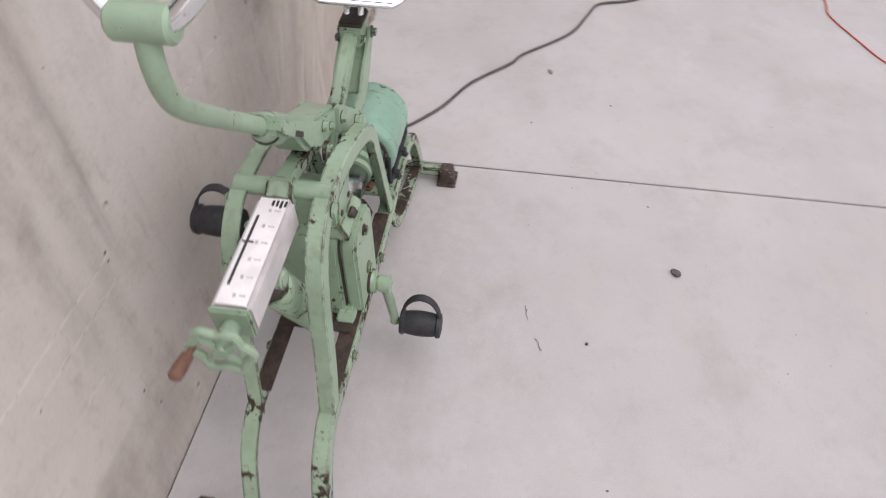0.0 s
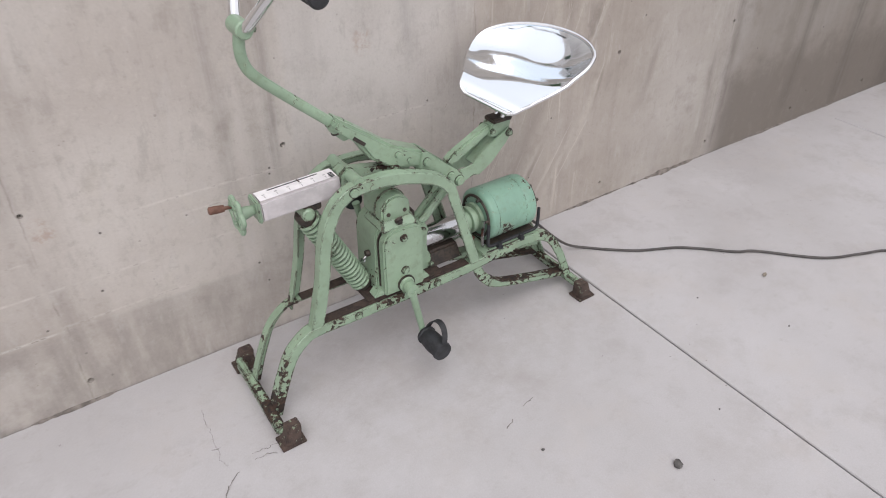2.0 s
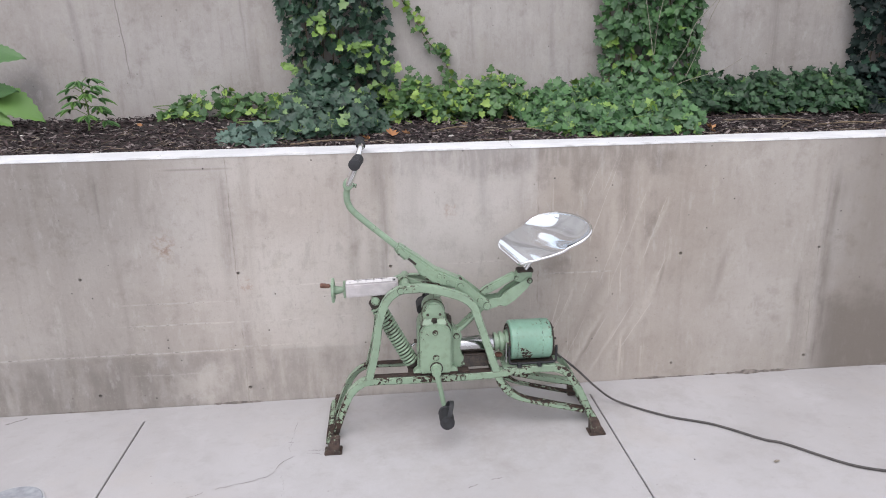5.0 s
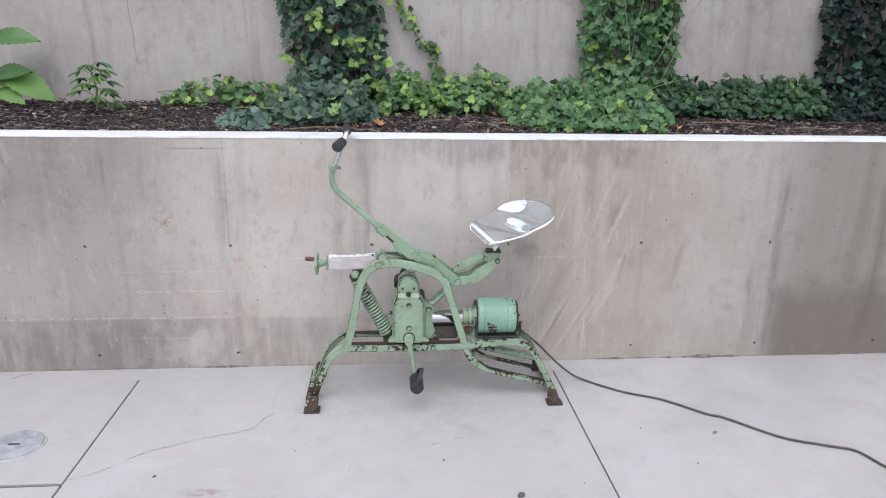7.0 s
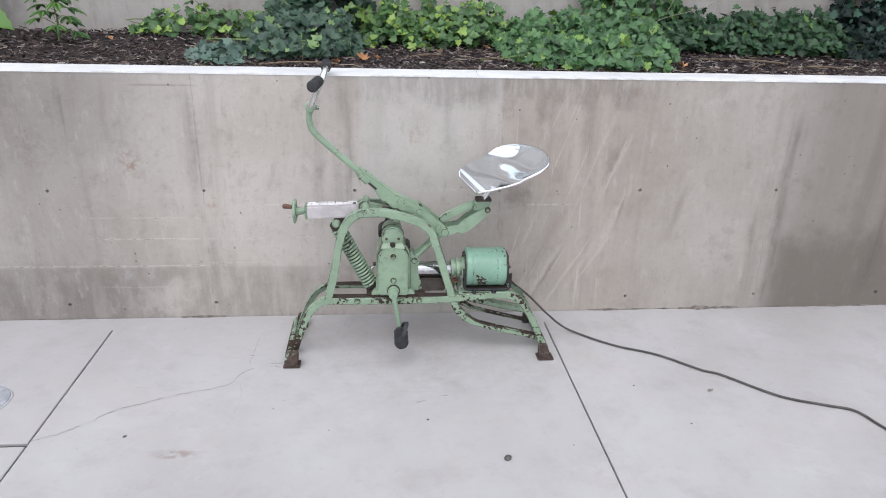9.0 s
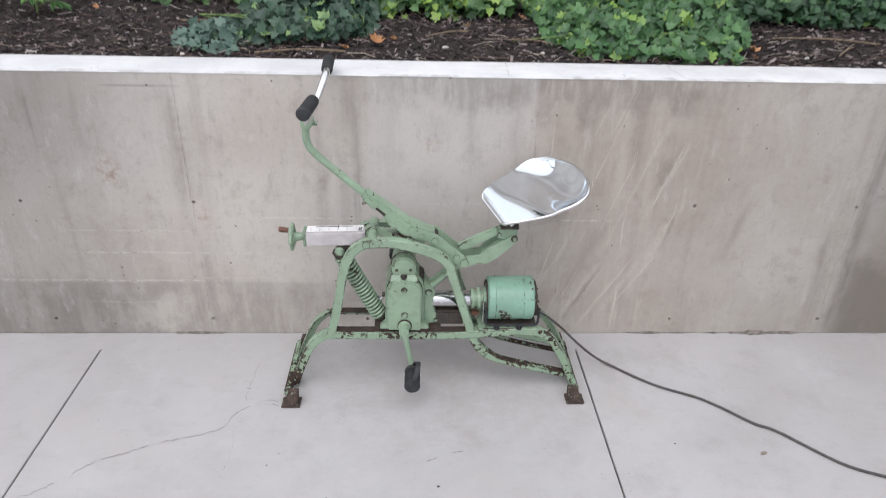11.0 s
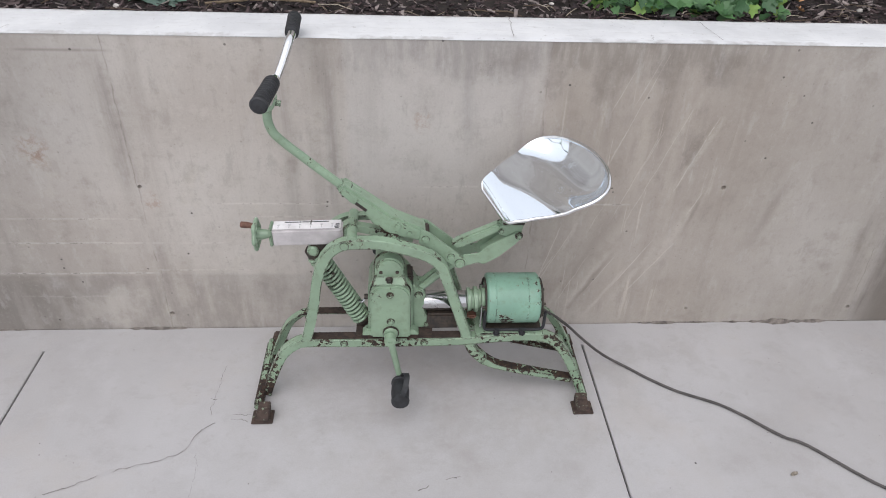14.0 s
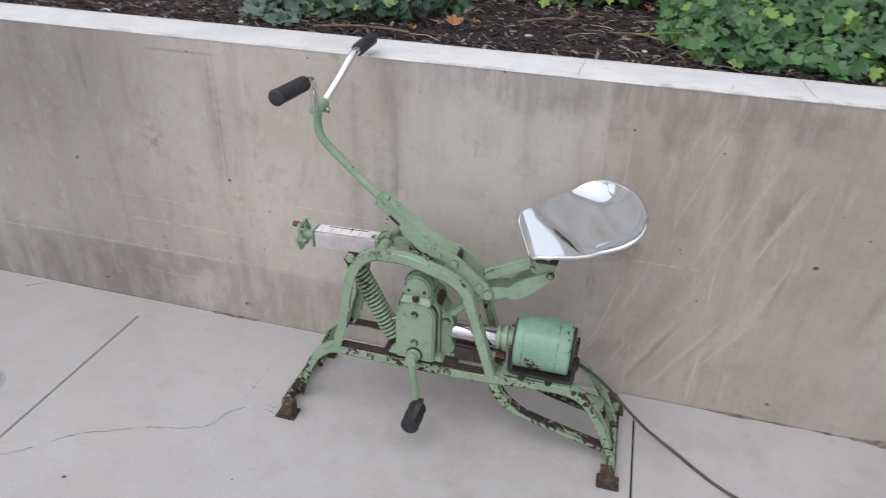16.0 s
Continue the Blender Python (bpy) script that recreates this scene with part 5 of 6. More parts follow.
# seat: a pressed pan, narrow in front and round behind, turned and tipped on its post
SEAT = Matrix.Translation((0.835, -0.236, 0.741)) @ Matrix.Rotation(radians(20), 4, "Z") @ Matrix.Rotation(radians(-13), 4, "Y") @ Matrix.Rotation(radians(15), 4, "X")
HALF = [(-0.165, 0.064), (-0.156, 0.082), (-0.13, 0.095), (-0.10, 0.107), (-0.06, 0.130), (-0.02, 0.150), (0.02, 0.163), (0.05, 0.165), (0.08, 0.156), (0.105, 0.130), (0.122, 0.098), (0.132, 0.064), (0.137, 0.032), (0.139, 0.0)]
edge = [(p.x, p.y) for p in spline([(x, w, 0) for x, w in HALF], 5)]
NV = 28


def ease(a, b, x):
    q = min(1.0, max(0.0, (x - a) / (b - a)))
    return q * q * (3 - 2 * q)


def pan_edge(x, side, w):
    """Height of the pan's rim at x, on one side (-1 or 1)."""
    t = (x + 0.165) / 0.304
    turn = min(1.0, 0.2 + max(0.0, (t - 0.15) / 0.45)) ** 1.2
    return 0.042 * max(0.0, t - 0.45) / 0.55 - 0.014 * max(0.0, 1 - t / 0.08) ** 2 - 0.27 * w * side * turn


def pan(x, v, w):
    """Height of the pan at x along it and v (-1 to 1) across its half width w: a level floor sunk between the rims, behind a rolled front lip."""
    t = (x + 0.165) / 0.304
    rims = pan_edge(x, 1, w) * (1 + v) / 2 + pan_edge(x, -1, w) * (1 - v) / 2
    level = min(-0.018 - 0.20 * x - 0.22 * w * v, rims - 0.002)
    sunk = (1 - abs(v) ** 3.3) * ease(0.10, 0.48, t) * max(0.0, 1 - max(0.0, (t - 0.60) / 0.40) ** 2.2)
    return rims + (level - rims) * sunk


bm = bmesh.new()
skins = []
for drop in (0.0, 0.0035):
    skins.append([[bm.verts.new((x, w * v, pan(x, v, w) - drop)) for v in (-1 + 2 * k / NV for k in range(NV + 1))] for x, w in edge[:-1]])
tips = [bm.verts.new((edge[-1][0], 0, pan(edge[-1][0], 1.0, 0.0) - d)) for d in (0.0, 0.0035)]
for rows_, tip in zip(skins, tips):
    for p, q in zip(rows_, rows_[1:]):
        for k in range(NV):
            bm.faces.new((p[k], p[k + 1], q[k + 1], q[k]))
    for k in range(NV):
        bm.faces.new((rows_[-1][k], rows_[-1][k + 1], tip))
bmesh.ops.remove_doubles(bm, verts=bm.verts, dist=0.0002)
bmesh.ops.transform(bm, matrix=SEAT, verts=bm.verts)
seat = part("seat", bm, PAN, bike, "polished chrome pan seat", smooth=True)
loop = [(x, -w, pan(x, -1.0, w)) for x, w in edge] + [(x, w, pan(x, 1.0, w)) for x, w in edge[-2::-1]] + [(edge[0][0], edge[0][1] * v, pan(edge[0][0], v, edge[0][1])) for v in (0.8, 0.6, 0.4, 0.2, 0.0, -0.2, -0.4, -0.6, -0.8, -1.0)]
part("seat_rim", tube([SEAT @ (Vector(p) - Vector((0, 0, 0.006))) for p in loop], 0.0056, 10), CHROME, seat, "rolled chrome rim", smooth=True)
for s in (-1, 1):
    part("seat_post", tube([(0.752, MID + s * 0.013, 0.622), (0.766, MID + s * 0.013, 0.645), (0.790, MID + s * 0.016, 0.684)], 0.0065, 10), STEEL, seat, "bright steel seat post", smooth=True)

# cables on the floor
cable = tube(spline([(0.872, -0.250, 0.290), (0.895, -0.215, 0.247), (0.940, -0.202, 0.206), (0.985, -0.200, 0.165), (1.040, -0.200, 0.108), (1.100, -0.200, 0.052), (1.150, -0.205, 0.018), (1.200, -0.232, 0.0062), (1.262, -0.288, 0.006), (1.34, -0.345, 0.006),
                     (1.45, -0.400, 0.006), (1.515, -0.450, 0.006), (1.605, -0.535, 0.006), (1.667, -0.572, 0.006), (1.815, -0.720, 0.006), (1.950, -0.783, 0.006), (2.043, -0.825, 0.006), (2.080, -0.920, 0.006), (2.125, -0.995, 0.006),
                     (2.29, -1.145, 0.006), (2.42, -1.228, 0.006), (2.50, -1.240, 0.006), (2.60, -1.215, 0.006), (2.76, -1.27, 0.006), (3.1, -1.24, 0.006), (3.6, -1.32, 0.006), (4.03, -1.2, 0.006)], 8), 0.0046, 8)
tagged(part("power_cable", cable, CABLE, smooth=True), "grey power cable running from the motor across the concrete floor", "cable")
red = tube(spline([(2.9, -1.62, 0.003), (2.50, -1.66, 0.003), (2.208, -1.672, 0.003), (2.12, -1.662, 0.003), (2.061, -1.672, 0.003), (1.93, -1.722, 0.003), (1.80, -1.78, 0.003), (1.66, -1.90, 0.003), (1.60, -2.10, 0.003)], 8), 0.0026, 6)
tagged(part("red_wire", red, RED, smooth=True), "thin red wire lying on the concrete floor", "wire")


# small litter on the floor
def lump(at, size, material, name, label, category, seed):
    rng = random.Random(seed)
    bm = bmesh.new()
    bmesh.ops.create_icosphere(bm, subdivisions=2, radius=1.0)
    for v in bm.verts:
        v.co *= 1 + 0.28 * noise.noise(v.co * 1.6 + Vector((seed, 0, 0)))
    turn = Matrix.Rotation(rng.uniform(0, 6.28), 4, "Z")
    bmesh.ops.transform(bm, matrix=Matrix.Translation((at[0], at[1], size[2] * 0.8)) @ turn @ Matrix.Diagonal((*size, 1)), verts=bm.verts)
    return tagged(part(name, bm, material, smooth=True), label, category)


lump((0.752, -1.005), (0.0145, 0.0105, 0.006), PEBBLE, "pebble", "dark flat pebble lying on the concrete floor", "stone", 1)
for k, (x, y, s) in enumerate(((-0.474, -0.828, 0.006), (0.513, -0.79, 0.0045), (1.30, -0.62, 0.0035), (0.18, -0.83, 0.003), (0.98, -0.95, 0.003), (1.42, -0.86, 0.0035), (-0.02, -0.70, 0.003))):
    tagged(lump((x, y), (s, s * 0.75, s * 0.5), PEBBLE, "grit", "tiny dark piece of grit on the concrete floor", "grit", 10 + k), group="grit on the floor")
for k, (x, y, turn) in enumerate(((1.578, -0.667, 0.4), (3.55, -0.28, 0.2), (3.72, -0.20, 1.0), (3.83, -0.30, 2.0))):
    bm = bmesh.new()
    pts = [(0.014 * math.cos(t), 0.006 * math.sin(t), 0.0025 + 0.003 * math.cos(2 * t) ** 2) for t in (2 * math.pi * q / 10 for q in range(10))]
    hub = bm.verts.new((0, 0, 0.0015))
    rim_v = [bm.verts.new(p) for p in pts]
    for q in range(10):
        bm.faces.new((hub, rim_v[q], rim_v[(q + 1) % 10]))
    bmesh.ops.transform(bm, matrix=Matrix.Translation((x, y, 0)) @ Matrix.Rotation(turn, 4, "Z"), verts=bm.verts)
    tagged(part("dry_leaf", bm, FLOOR_LEAF), "small curled dry leaf on the concrete floor", "leaf", group="dry leaves on the floor")


# ---- planting bed ----
def ivy_leaf(seed):
    """Vertices and triangles of one five-lobed ivy leaf, 1 long, folded along its rib."""
    rng = random.Random(seed)
    tips = ((0.0, -0.02, 0.0), (0.30, -0.10, 0.10), (0.52, 0.16, 0.16), (0.34, 0.30, 0.05), (0.44, 0.58, 0.12), (0.20, 0.62, 0.02), (0.0, 1.0, 0.02))
    right = [(x * rng.uniform(0.9, 1.1), y, z * rng.uniform(0.5, 1.4)) for x, y, z in tips]
    left = [(-x * rng.uniform(0.9, 1.1), y, z * rng.uniform(0.5, 1.4)) for x, y, z in tips[1:-1]]
    verts = [(0.0, 0.34, -0.05)] + right + left[::-1]
    n = len(verts) - 1
    return np.array(verts), np.array([(0, 1 + k, 1 + (k + 1) % n) for k in range(n)])


def blade_leaf(seed):
    """A pointed oval leaflet, 1 long, folded along its rib."""
    rng = random.Random(seed)
    line = ((0.0, 0.0), (0.13, 0.18), (0.19, 0.42), (0.15, 0.66), (0.08, 0.85), (0.0, 1.0))
    droop = rng.uniform(0.05, 0.2)
    mid = [(0.0, y, -droop * y * y) for _, y in line]
    right = [(x, y, 0.05 - droop * y * y) for x, y in line[1:-1]]
    left = [(-x, y, 0.05 - droop * y * y) for x, y in line[1:-1]]
    verts, faces = mid + right + left, []
    for side, base in ((1, 6), (-1, 10)):
        for k in range(5):
            a, b = (0 if k == 0 else base + k - 1), (5 if k == 4 else base + k)
            quad = [v for v in (k, a, b, k + 1)]
            quad = list(dict.fromkeys(quad))
            for q in range(1, len(quad) - 1):
                faces.append((quad[0], quad[q], quad[q + 1]))
    return np.array(verts), np.array(faces)


def broad_leaf(seed):
    """A broad pointed leaf with a toothed edge, 1 long, its halves raised along the rib and its tip drooping."""
    rng = random.Random(seed)
    verts, faces, n = [], [], 15
    droop = rng.uniform(0.12, 0.30)
    for k in range(n + 1):
        y = k / n
        half = 0.40 * math.sin(math.pi * min(1.0, y ** 0.62)) ** 0.85 * (1.0 if k % 2 else 0.86) + 0.004
        sag = -droop * y * y
        for u in (-1.0, -0.5, 0.0, 0.5, 1.0):
            verts.append((u * half, y - 0.05 * abs(u) * (1 - y) + (0.02 if k % 2 else 0.0) * abs(u), sag + 0.10 * abs(u) - 0.05 * u * u + 0.012 * math.sin(9 * y + 4 * u + seed)))
    for k in range(n):
        for q in range(4):
            a = 5 * k + q
            faces += [(a, a + 1, a + 6), (a, a + 6, a + 5)]
    return np.array(verts), np.array(faces)


def mesh_of(name, verts, faces, material):
    me = bpy.data.meshes.new(name)
    me.from_pydata(np.asarray(verts).tolist(), [], np.asarray(faces).tolist())
    me.materials.append(material)
    me.polygons.foreach_set("use_smooth", [True] * len(me.polygons))
    return me


def strew(parent, name, shapes, poses, material, singles=300):
    """Places leaves: the first as parts of their own on shared meshes, the rest joined into one part."""
    meshes = [mesh_of(name, v, f, material) for v, f in shapes]
    for k, m in enumerate(poses[:singles]):
        ob = new(name, meshes[k % len(meshes)])
        ob.parent = parent
        ob.matrix_parent_inverse = parent.matrix_basis.inverted()
        ob.matrix_basis = m
    verts, faces, start = [], [], 0
    for k, m in enumerate(poses[singles:]):
        v, f = shapes[k % len(shapes)]
        a = np.array(m)
        verts.append(v @ a[:3, :3].T + a[:3, 3])
        faces.append(f + start)
        start += len(v)
    if verts:
        ob = new("foliage", mesh_of("foliage", np.concatenate(verts), np.concatenate(faces), material))
        ob.parent = parent
        ob.matrix_parent_inverse = parent.matrix_basis.inverted()
        tagged(ob, kind="stuff")


def facing(at, out, size, rng, droop=0.6, loose=0.5):
    """The pose of a leaf at a place, its face turned towards out, its tip hanging."""
    n = (Vector(out) + Vector((rng.gauss(0, loose), rng.gauss(0, loose), rng.gauss(0, loose)))).normalized()
    tip = Vector((rng.gauss(0, 0.5), rng.gauss(0, 0.3), -droop + rng.gauss(0, 0.35)))
    tip = (tip - n * tip.dot(n)).normalized()
    side = tip.cross(n)
    m = Matrix((side, tip, n)).transposed().to_4x4()
    return Matrix.Translation(at) @ m @ Matrix.Scale(size, 4)


IVY_SHAPES = [ivy_leaf(k) for k in range(6)]


def climbing_ivy(x0, x1, top, count, seed, material, label, lean=0.0):
    """Ivy that hangs in a thick curtain on the back wall."""
    rng = random.Random(seed)
    ob = thing("climbing_ivy", ((x0 + x1) / 2, BACK_Y, 1.05), label, "ivy", "ivy columns on the wall")
    poses = []
    while len(poses) < count:
        z = 1.06 + (top - 1.06) * rng.random() ** 1.15
        wave = 0.07 * noise.noise(Vector((z * 2.6, seed, 0))) + 0.03 * noise.noise(Vector((z * 9, seed, 1)))
        s = rng.random()
        x = x0 + (x1 - x0) * s + wave + lean * (z - 1.05) + rng.gauss(0, 0.012)
        hump = max(0.02, 1 - (2 * s - 1) ** 2) ** 0.5
        gap = noise.noise(Vector((x * 7.5, z * 7.5, seed)))
        if gap < -0.38 and rng.random() < 0.75:
            continue
        deep = (0.05 + 0.12 * hump + 0.06 * gap) * (1.15 - 0.25 * (z - 1.05))
        y = BACK_Y - 0.012 - deep * rng.random() ** 0.45
        poses.append(facing((x, y, z), (0.7 * (2 * s - 1), -1.0, 0.45), rng.uniform(0.032, 0.062), rng))
    poses.sort(key=lambda m: m.translation.y)
    strew(ob, "leaf", IVY_SHAPES, poses, material)
    for k in range(9):
        x = x0 + (x1 - x0) * rng.uniform(0.12, 0.9)
        pts = [(x + 0.05 * noise.noise(Vector((z, k, seed))) + lean * (z - 1.05), BACK_Y - 0.03 - 0.13 * rng.random() * (k % 3 == 0), z) for z in (1.04, 1.3, 1.6, 1.95, top)]
        part("stem", tube(spline(pts, 4), 0.0035, 5), STEM, ob)
    return ob


def ground_ivy(name, xs, front, back, high, count, seed, material, label, size=(0.026, 0.054)):
    """A low bank of ivy on the bed. front and back: its edges in depth at x, high: its height."""
    rng = random.Random(seed)
    ob = thing(name, ((xs[0] + xs[1]) / 2, 0.8, 1.03), label, "ivy")
    poses, tries = [], 0
    while len(poses) < count and tries < 60 * count:
        tries += 1
        x = rng.uniform(*xs)
        edge = min(1.0, 5 * min(x - xs[0], xs[1] - x) / (xs[1] - xs[0]) + 0.15)
        f = front(x) + 0.10 * noise.noise(Vector((x * 5, seed, 0)))
        b = back(x)
        if f >= b:
            continue
        y = rng.uniform(f, b)
        t = (y - f) / max(0.05, b - f)
        body = high * edge * (0.35 + 0.65 * min(1.0, 2.2 * t)) * (0.72 + 0.5 * noise.noise(Vector((x * 6, y * 6, seed))) + 0.25 * noise.noise(Vector((x * 19, y * 19, seed))))
        z = soil_height(x, y) + 0.012 + max(0.01, body) * rng.random() ** 0.5
        poses.append(facing((x, y, z), (0, -0.75, 0.8), rng.uniform(*size), rng, 0.25, 0.45))
    poses.sort(key=lambda m: m.translation.y)
    strew(ob, "leaf", IVY_SHAPES, poses, material)
    for k in range(7 if xs[1] - xs[0] > 0.4 else 0):
        x = rng.uniform(*xs)
        y = max(front(x) + 0.05, 0.3)
        pts = [(x + 0.11 * q * rng.uniform(-1, 1), min(BACK_Y - 0.05, y + 0.09 * q), soil_height(x, min(y, 1.3)) + 0.012 + 0.03 * q * (3 - q)) for q in range(4)]
        part("runner", tube(spline(pts, 4), 0.003, 5), GREEN_STEM, ob)
    return ob


first = climbing_ivy(-0.26, 0.29, 2.75, 2000, 11, IVY_BLUE, "dense dark ivy hanging in a column on the concrete wall")
middle = climbing_ivy(1.50, 2.08, 2.75, 2100, 12, IVY, "green ivy curtain climbing the concrete wall, with bare stems")
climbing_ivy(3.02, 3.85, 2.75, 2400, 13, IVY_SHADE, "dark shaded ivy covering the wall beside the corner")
# fresh sprigs on the first column
rng = random.Random(61)
sprigs = []
for x, z, count in ((-0.07, 1.57, 7), (-0.07, 1.53, 4), (0.07, 1.45, 6), (0.17, 1.44, 8), (0.32, 1.36, 6), (0.14, 1.31, 6), (0.11, 1.21, 5), (0.22, 1.22, 7), (0.30, 1.21, 8), (-0.03, 1.15, 6), (-0.24, 1.35, 5), (-0.30, 1.06, 4), (0.17, 1.03, 4), (-0.08, 1.78, 7), (0.12, 1.86, 6), (-0.15, 2.05, 6)):
    for k in range(count):
        sprigs.append(facing((x + rng.gauss(0, 0.026), 1.135 + rng.gauss(0, 0.012), z + rng.gauss(0, 0.018)), (0, -1.0, 0.6), rng.uniform(0.034, 0.052), rng, 0.3, 0.4))
strew(first, "young_leaf", IVY_SHAPES, sprigs, IVY_YOUNG)
rng = random.Random(31)
for k, (x, lo, hi, drift) in enumerate(((1.74, 1.16, 1.9, 0.03), (1.80, 1.12, 2.3, -0.05), (1.98, 1.25, 1.9, 0.06), (1.66, 1.10, 1.34, 0.16), (1.86, 1.30, 1.75, 0.08))):
    pts = [(x + drift * q + 0.035 * rng.uniform(-1, 1), BACK_Y - 0.205 + 0.01 * rng.random(), lo + (hi - lo) * q / 4) for q in range(5)]
    part("bare_stem", tube(spline(pts, 5), 0.0019, 5), BARE, middle, "pale bare ivy stem")
wall_edge = WALL_DEEP + 0.045
ground_ivy("ground_ivy", (-0.95, -0.16), lambda x: 1.10, lambda x: BACK_Y - 0.03, 0.145, 330, 21, IVY_LIGHT, "sparse low ivy growing at the foot of the upper wall")
ground_ivy("ground_ivy", (-0.30, 0.26), lambda x: 0.42 + 1.2 * max(0.0, x - 0.10), lambda x: BACK_Y - 0.05, 0.21, 1150, 22, IVY_BLUE, "bluish ivy spreading over the mulch to the wall top")
ground_ivy("ground_ivy", (-0.47, -0.24), lambda x: 0.34, lambda x: 0.62, 0.07, 120, 27, IVY_PALE, "small pale blue-green clump of ivy on the mulch")
ground_ivy("ground_ivy", (0.24, 1.16), lambda x: 0.98, lambda x: BACK_Y - 0.03, 0.27, 1250, 23, IVY_LIGHT, "bright young ivy bank along the upper wall")
ground_ivy("ground_ivy", (0.98, 1.92), lambda x: wall_edge + 1.8 * max(0.0, 1.12 - x) + 2.0 * max(0.0, x - 1.62), lambda x: BACK_Y - 0.05, 0.23, 2300, 23, IVY, "thick green ivy bank reaching the top of the low wall")
ground_ivy("ground_ivy", (1.80, 3.10), lambda x: 0.92, lambda x: BACK_Y - 0.03, 0.25, 1800, 25, IVY_HALF_SHADE, "dark green ivy bank behind bare mulch")
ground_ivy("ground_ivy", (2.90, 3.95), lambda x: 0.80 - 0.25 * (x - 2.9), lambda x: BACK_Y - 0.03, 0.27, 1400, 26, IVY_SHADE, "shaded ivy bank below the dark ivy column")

# a vine that strays from the first column
rng = random.Random(5)
stray = thing("stray_vine", (0.5, BACK_Y, 1.3), "thin stray ivy vine with small leaves on the concrete wall", "ivy")
line = spline([(0.37, BACK_Y - 0.02, 1.70), (0.45, BACK_Y - 0.02, 1.58), (0.53, BACK_Y - 0.02, 1.45), (0.60, BACK_Y - 0.02, 1.415), (0.625, BACK_Y - 0.02, 1.33), (0.635, BACK_Y - 0.03, 1.18)], 8)
part("stem", tube(line, 0.0035, 5), STEM, stray)
strew(stray, "leaf", IVY_SHAPES, [facing(p + Vector((rng.gauss(0, 0.02), -0.02, rng.gauss(0, 0.02))), (0, -1, 0.4), rng.uniform(0.022, 0.05), rng) for p in line for _ in range(2)], IVY_LIGHT)


def leafy_weed(at, high, stalks, leaflet, seed, label, spread):
    """An upright weed: a stem and long-stalked leaves of five fingers each."""
    rng = random.Random(seed)
    ob = thing("weed", at, label, "plant")
    base = Vector(at)
    part("stem", tube(spline([base, base + Vector((0.01, 0, high * 0.5)), base + Vector((-0.005, -0.01, high * 0.95))], 5), [0.005] * 5 + [0.004] * 5 + [0.003], 6), GREEN_STEM, ob)
    poses = []
    for k in range(stalks):
        t = radians(137 * k + rng.uniform(-20, 20))
        z = high * (0.12 + 0.86 * (k / max(1, stalks - 1)) ** 0.9)
        root = base + Vector((0, 0, z))
        reach = spread * (1.1 - 0.55 * k / stalks)
        end = root + Vector((math.cos(t) * reach, 0.7 * math.sin(t) * reach, 0.35 * reach))
        part("leaf_stalk", tube([root, root.lerp(end, 0.6) + Vector((0, 0, 0.012)), end], 0.002, 5), GREEN_STEM, ob)
        for q in range(5):
            ang = t + radians(-70 + 35 * q)
            tip = Vector((math.cos(ang), 0.8 * math.sin(ang), -0.30)).normalized()
            n = Vector((0, -0.35, 1.0))
            n = (n - tip * n.dot(tip)).normalized()
            m = Matrix((tip.cross(n), tip, n)).transposed().to_4x4()
            poses.append(Matrix.Translation(end) @ m @ Matrix.Scale(leaflet * (1.0 - 0.12 * abs(q - 2)) * rng.uniform(0.85, 1.1), 4))
    strew(ob, "leaf", [blade_leaf(k) for k in range(4)], poses, WEED)


leafy_weed((-1.19, 0.86, soil_height(-1.19, 0.86)), 0.25, 17, 0.080, 3, "small green weed with fingered leaves in the mulch", 0.08)
rng = random.Random(9)
burdock = thing("broad_leaved_weed", (-1.70, 0.90, soil_height(-1.70, 0.90)), "tall broad-leaved green weed standing in the mulch", "plant")
poses = []
# tip of each leaf, its length and how far it hangs
for k, (x, z, size, fall) in enumerate(((-1.448, 1.448, 0.21, 0.10), (-1.515, 1.275, 0.19, 0.15), (-1.417, 1.150, 0.25, -0.42), (-1.550, 1.106, 0.14, -0.50), (-1.90, 1.48, 0.20, -0.2), (-1.93, 1.28, 0.22, -0.3), (-1.82, 1.62, 0.18, 0.1), (-1.62, 1.20, 0.18, -0.2))):
    out = 1.0 if x > -1.72 else -1.0
    tip = Vector((out, -0.20, fall)).normalized()
    at_leaf = Vector((x, 0.86 + rng.uniform(-0.05, 0.05), z)) - tip * size
    root = Vector((-1.70 + rng.uniform(-0.01, 0.01), 0.90, 1.06 + 0.7 * (at_leaf.z - 1.06)))
    part("leaf_stalk", tube([root, root.lerp(at_leaf, 0.6) + Vector((0, 0, 0.01)), at_leaf], 0.003, 5), GREEN_STEM, burdock)
    n = Vector((rng.uniform(-0.2, 0.2), -0.75, 0.85))
    n = (n - tip * n.dot(tip)).normalized()
    poses.append(Matrix.Translation(at_leaf) @ Matrix((tip.cross(n), tip, n)).transposed().to_4x4() @ Matrix.Diagonal((0.85 * size, size, size, 1)))
part("stem", tube(spline([(-1.70, 0.90, 1.05), (-1.69, 0.89, 1.25), (-1.71, 0.89, 1.48)], 4), 0.006, 7), GREEN_STEM, burdock)
strew(burdock, "leaf", [broad_leaf(k) for k in range(4)], poses, WEED)
leafy_weed((-0.60, 1.22, soil_height(-0.60, 1.22)), 0.17, 5, 0.06, 6, "small pale green weed against the upper wall", 0.05)

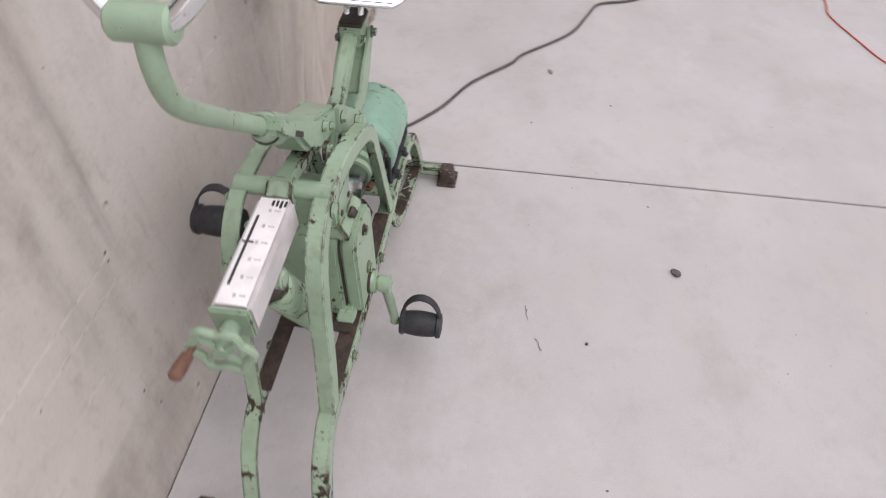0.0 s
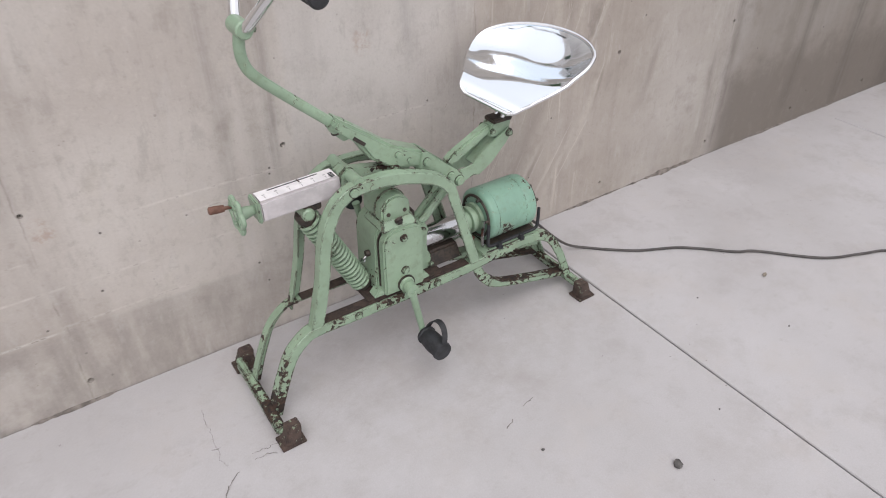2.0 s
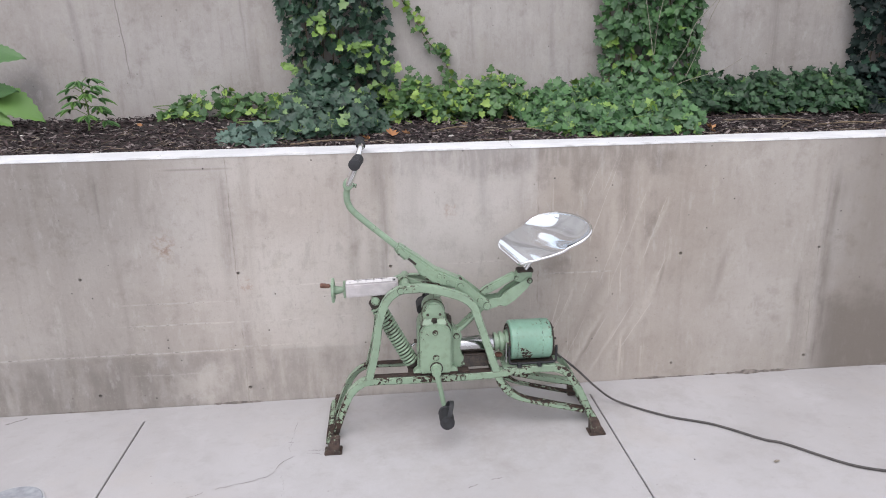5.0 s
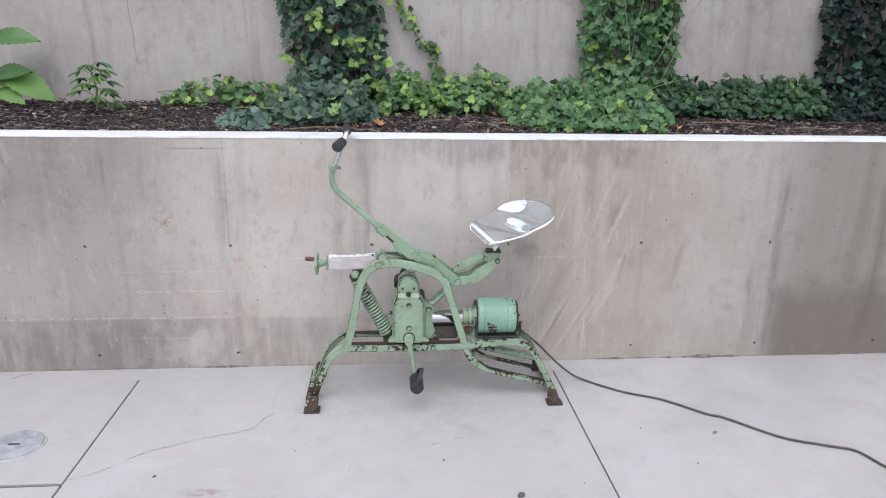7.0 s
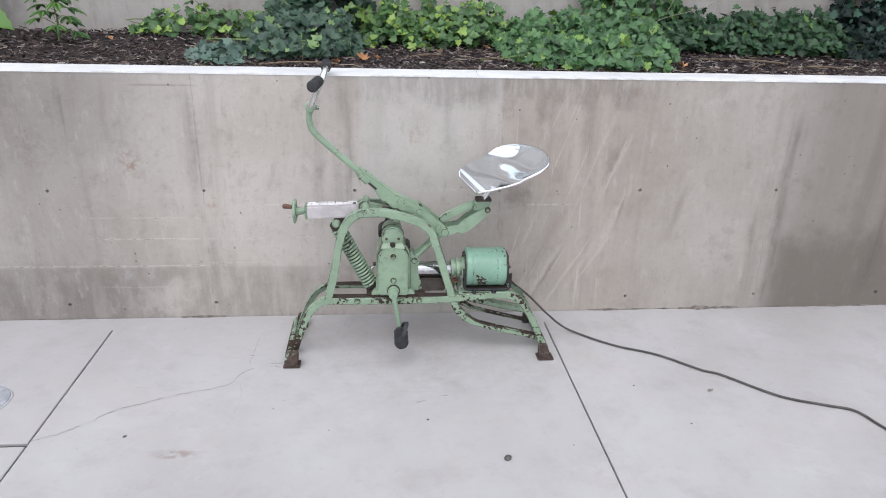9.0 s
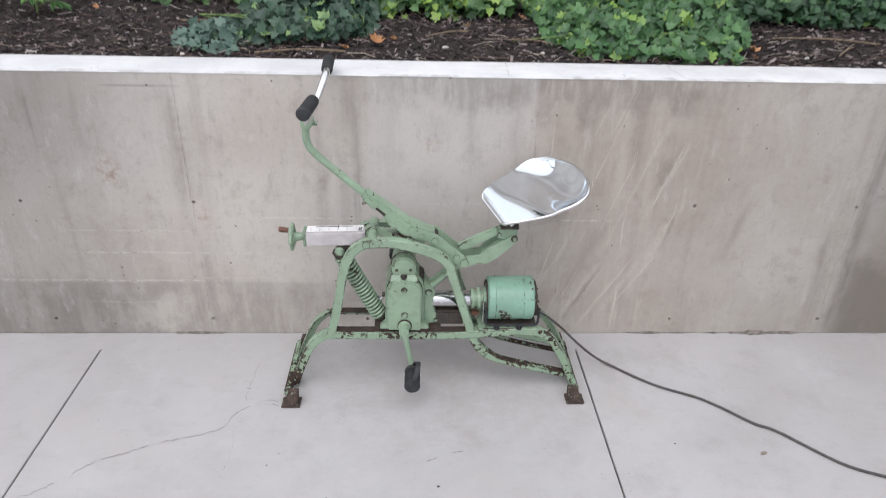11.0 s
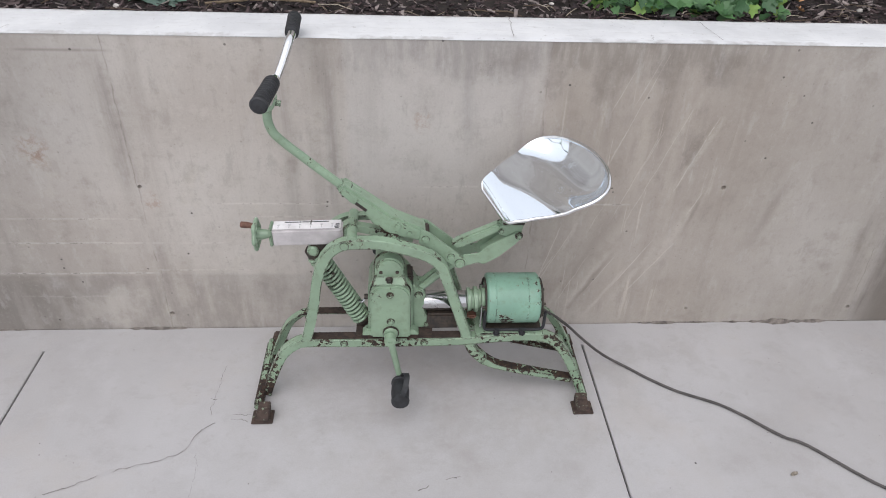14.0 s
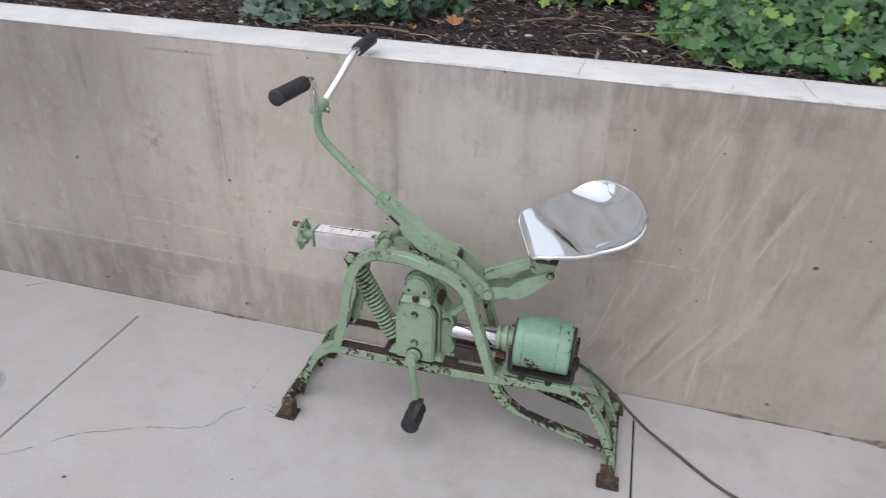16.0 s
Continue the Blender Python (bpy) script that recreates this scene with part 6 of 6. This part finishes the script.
# bark mulch
rng = random.Random(77)
verts, faces, start = [], [], 0
chips = []
for k in range(14000):
    x, y = rng.uniform(-2.6, 4.0), WALL_DEEP + 0.012 + (BACK_Y - WALL_DEEP - 0.03) * rng.random() ** 1.25
    long, wide, high = rng.uniform(0.010, 0.036), rng.uniform(0.003, 0.010), rng.uniform(0.0015, 0.004)
    if k % 14 == 0:
        long *= 1.9
    v = np.array([(sx * long / 2 * (0.75 if sy > 0 else 1), sy * wide / 2, sz * high / 2) for sx in (-1, 1) for sy in (-1, 1) for sz in (-1, 1)]) * (1 + 0.25 * np.array([[rng.uniform(-1, 1)] for _ in range(8)]))
    m = np.array(Euler((rng.gauss(0, 0.40), rng.gauss(0, 0.30), rng.uniform(0, 6.28))).to_matrix())
    chips.append((y, v @ m.T + np.array((x, y, soil_height(x, y) + 0.004 + rng.random() * 0.016))))
chips.sort(key=lambda c: c[0])
QUADS = np.array(((0, 1, 3, 2), (4, 6, 7, 5), (0, 4, 5, 1), (2, 3, 7, 6), (0, 2, 6, 4), (1, 5, 7, 3)))
mulch = new("bark_mulch", bpy.data.meshes.new("bark_mulch"))
mulch.data.from_pydata(np.concatenate([c for _, c in chips]).tolist(), [], np.concatenate([QUADS + 8 * k for k in range(len(chips))]).tolist())
mulch.data.materials.append(MULCH)
tagged(mulch, "dark brown bark mulch covering the planting bed", "mulch", kind="stuff")

for k, (x, y) in enumerate(((-1.04, 1.30), (-0.89, 1.15), (-0.76, 0.94), (-0.94, 0.26), (-0.92, 0.26), (-1.45, 0.97), (-1.44, 0.72), (-0.40, 0.26), (0.06, 0.30), (0.55, 0.42), (0.92, 0.36), (2.20, 0.30), (2.75, 0.46), (1.95, 0.36))):
    stone = lump((x, y), (0.014, 0.009, 0.006) if k % 2 else (0.009, 0.008, 0.005), PALE_STONE, "pebble", "small pale stone lying on the bark mulch", "stone", 40 + k)
    stone.matrix_basis = Matrix.Translation((0, 0, soil_height(x, y) + 0.010))
    tagged(stone, group="pale stones on the mulch")
# dry leaves, sticks and pale bits on the mulch
for k, (x, y, s, turn) in enumerate(((0.285, 0.46, 0.058, 0.3), (0.36, 0.52, 0.04, 1.9), (1.66, 0.40, 0.055, 2.2), (1.78, 0.44, 0.05, 0.6), (0.93, 0.95, 0.04, 1.0), (0.66, 0.80, 0.035, 2.6), (0.18, 0.34, 0.035, 1.4), (-0.98, 0.95, 0.03, 0.2), (1.74, 0.33, 0.03, 1.1))):
    v, f = ivy_leaf(40 + k)
    v = v * np.array((s, s, 2.2 * s))
    bm = bmesh.new()
    vs = [bm.verts.new(p) for p in v]
    for t in f:
        bm.faces.new([vs[i] for i in t])
    bmesh.ops.transform(bm, matrix=Matrix.Translation((x, y, soil_height(x, y) + 0.018)) @ Euler((0.5, 0.2, turn)).to_matrix().to_4x4(), verts=bm.verts)
    tagged(part("dry_leaf", bm, DRY), "curled orange-brown dry leaf on the bark mulch", "leaf", "dry leaves on the mulch")
for k, (x0, y0, x1, y1) in enumerate(((1.95, 0.66, 2.40, 0.62), (2.35, 0.50, 2.62, 0.44), (-0.55, 0.75, -0.30, 0.70), (0.48, 0.62, 0.66, 0.70), (-0.15, 0.29, 0.18, 0.30), (0.80, 0.55, 0.98, 0.48), (2.10, 0.40, 2.22, 0.52), (-1.65, 0.60, -1.48, 0.50))):
    a, b = Vector((x0, y0, soil_height(x0, y0) + 0.016)), Vector((x1, y1, soil_height(x1, y1) + 0.020))
    tagged(part("stick", tube(spline([a, a.lerp(b, 0.5) + Vector((0.01, 0.01, 0.008)), b], 4), 0.0042, 6), STEM), "thin dry stick lying on the mulch", "stick", "sticks on the mulch")
# fine straw and twigs strewn over the mulch
rng = random.Random(404)
bm = bmesh.new()
for k in range(420):
    x, y = rng.uniform(-2.2, 3.9), WALL_DEEP + 0.02 + 0.9 * rng.random() ** 1.4
    turn, long = rng.uniform(0, 6.28), rng.uniform(0.03, 0.13)
    d = Vector((math.cos(turn), 0.6 * math.sin(turn), 0)) * long
    y1 = min(BACK_Y - 0.04, max(WALL_DEEP + 0.01, y + d.y))
    a, b = Vector((x, y, soil_height(x, y) + 0.012)), Vector((x + d.x, y1, soil_height(x + d.x, y1) + 0.014 + 0.012 * rng.random()))
    add_tube(bm, [a, a.lerp(b, 0.5) + Vector((rng.gauss(0, 0.006), rng.gauss(0, 0.006), 0.006)), b], rng.uniform(0.0007, 0.0018), 4)
tagged(part("straw", bm, STRAW), "fine pale straw and twigs strewn over the mulch", "straw", kind="stuff")
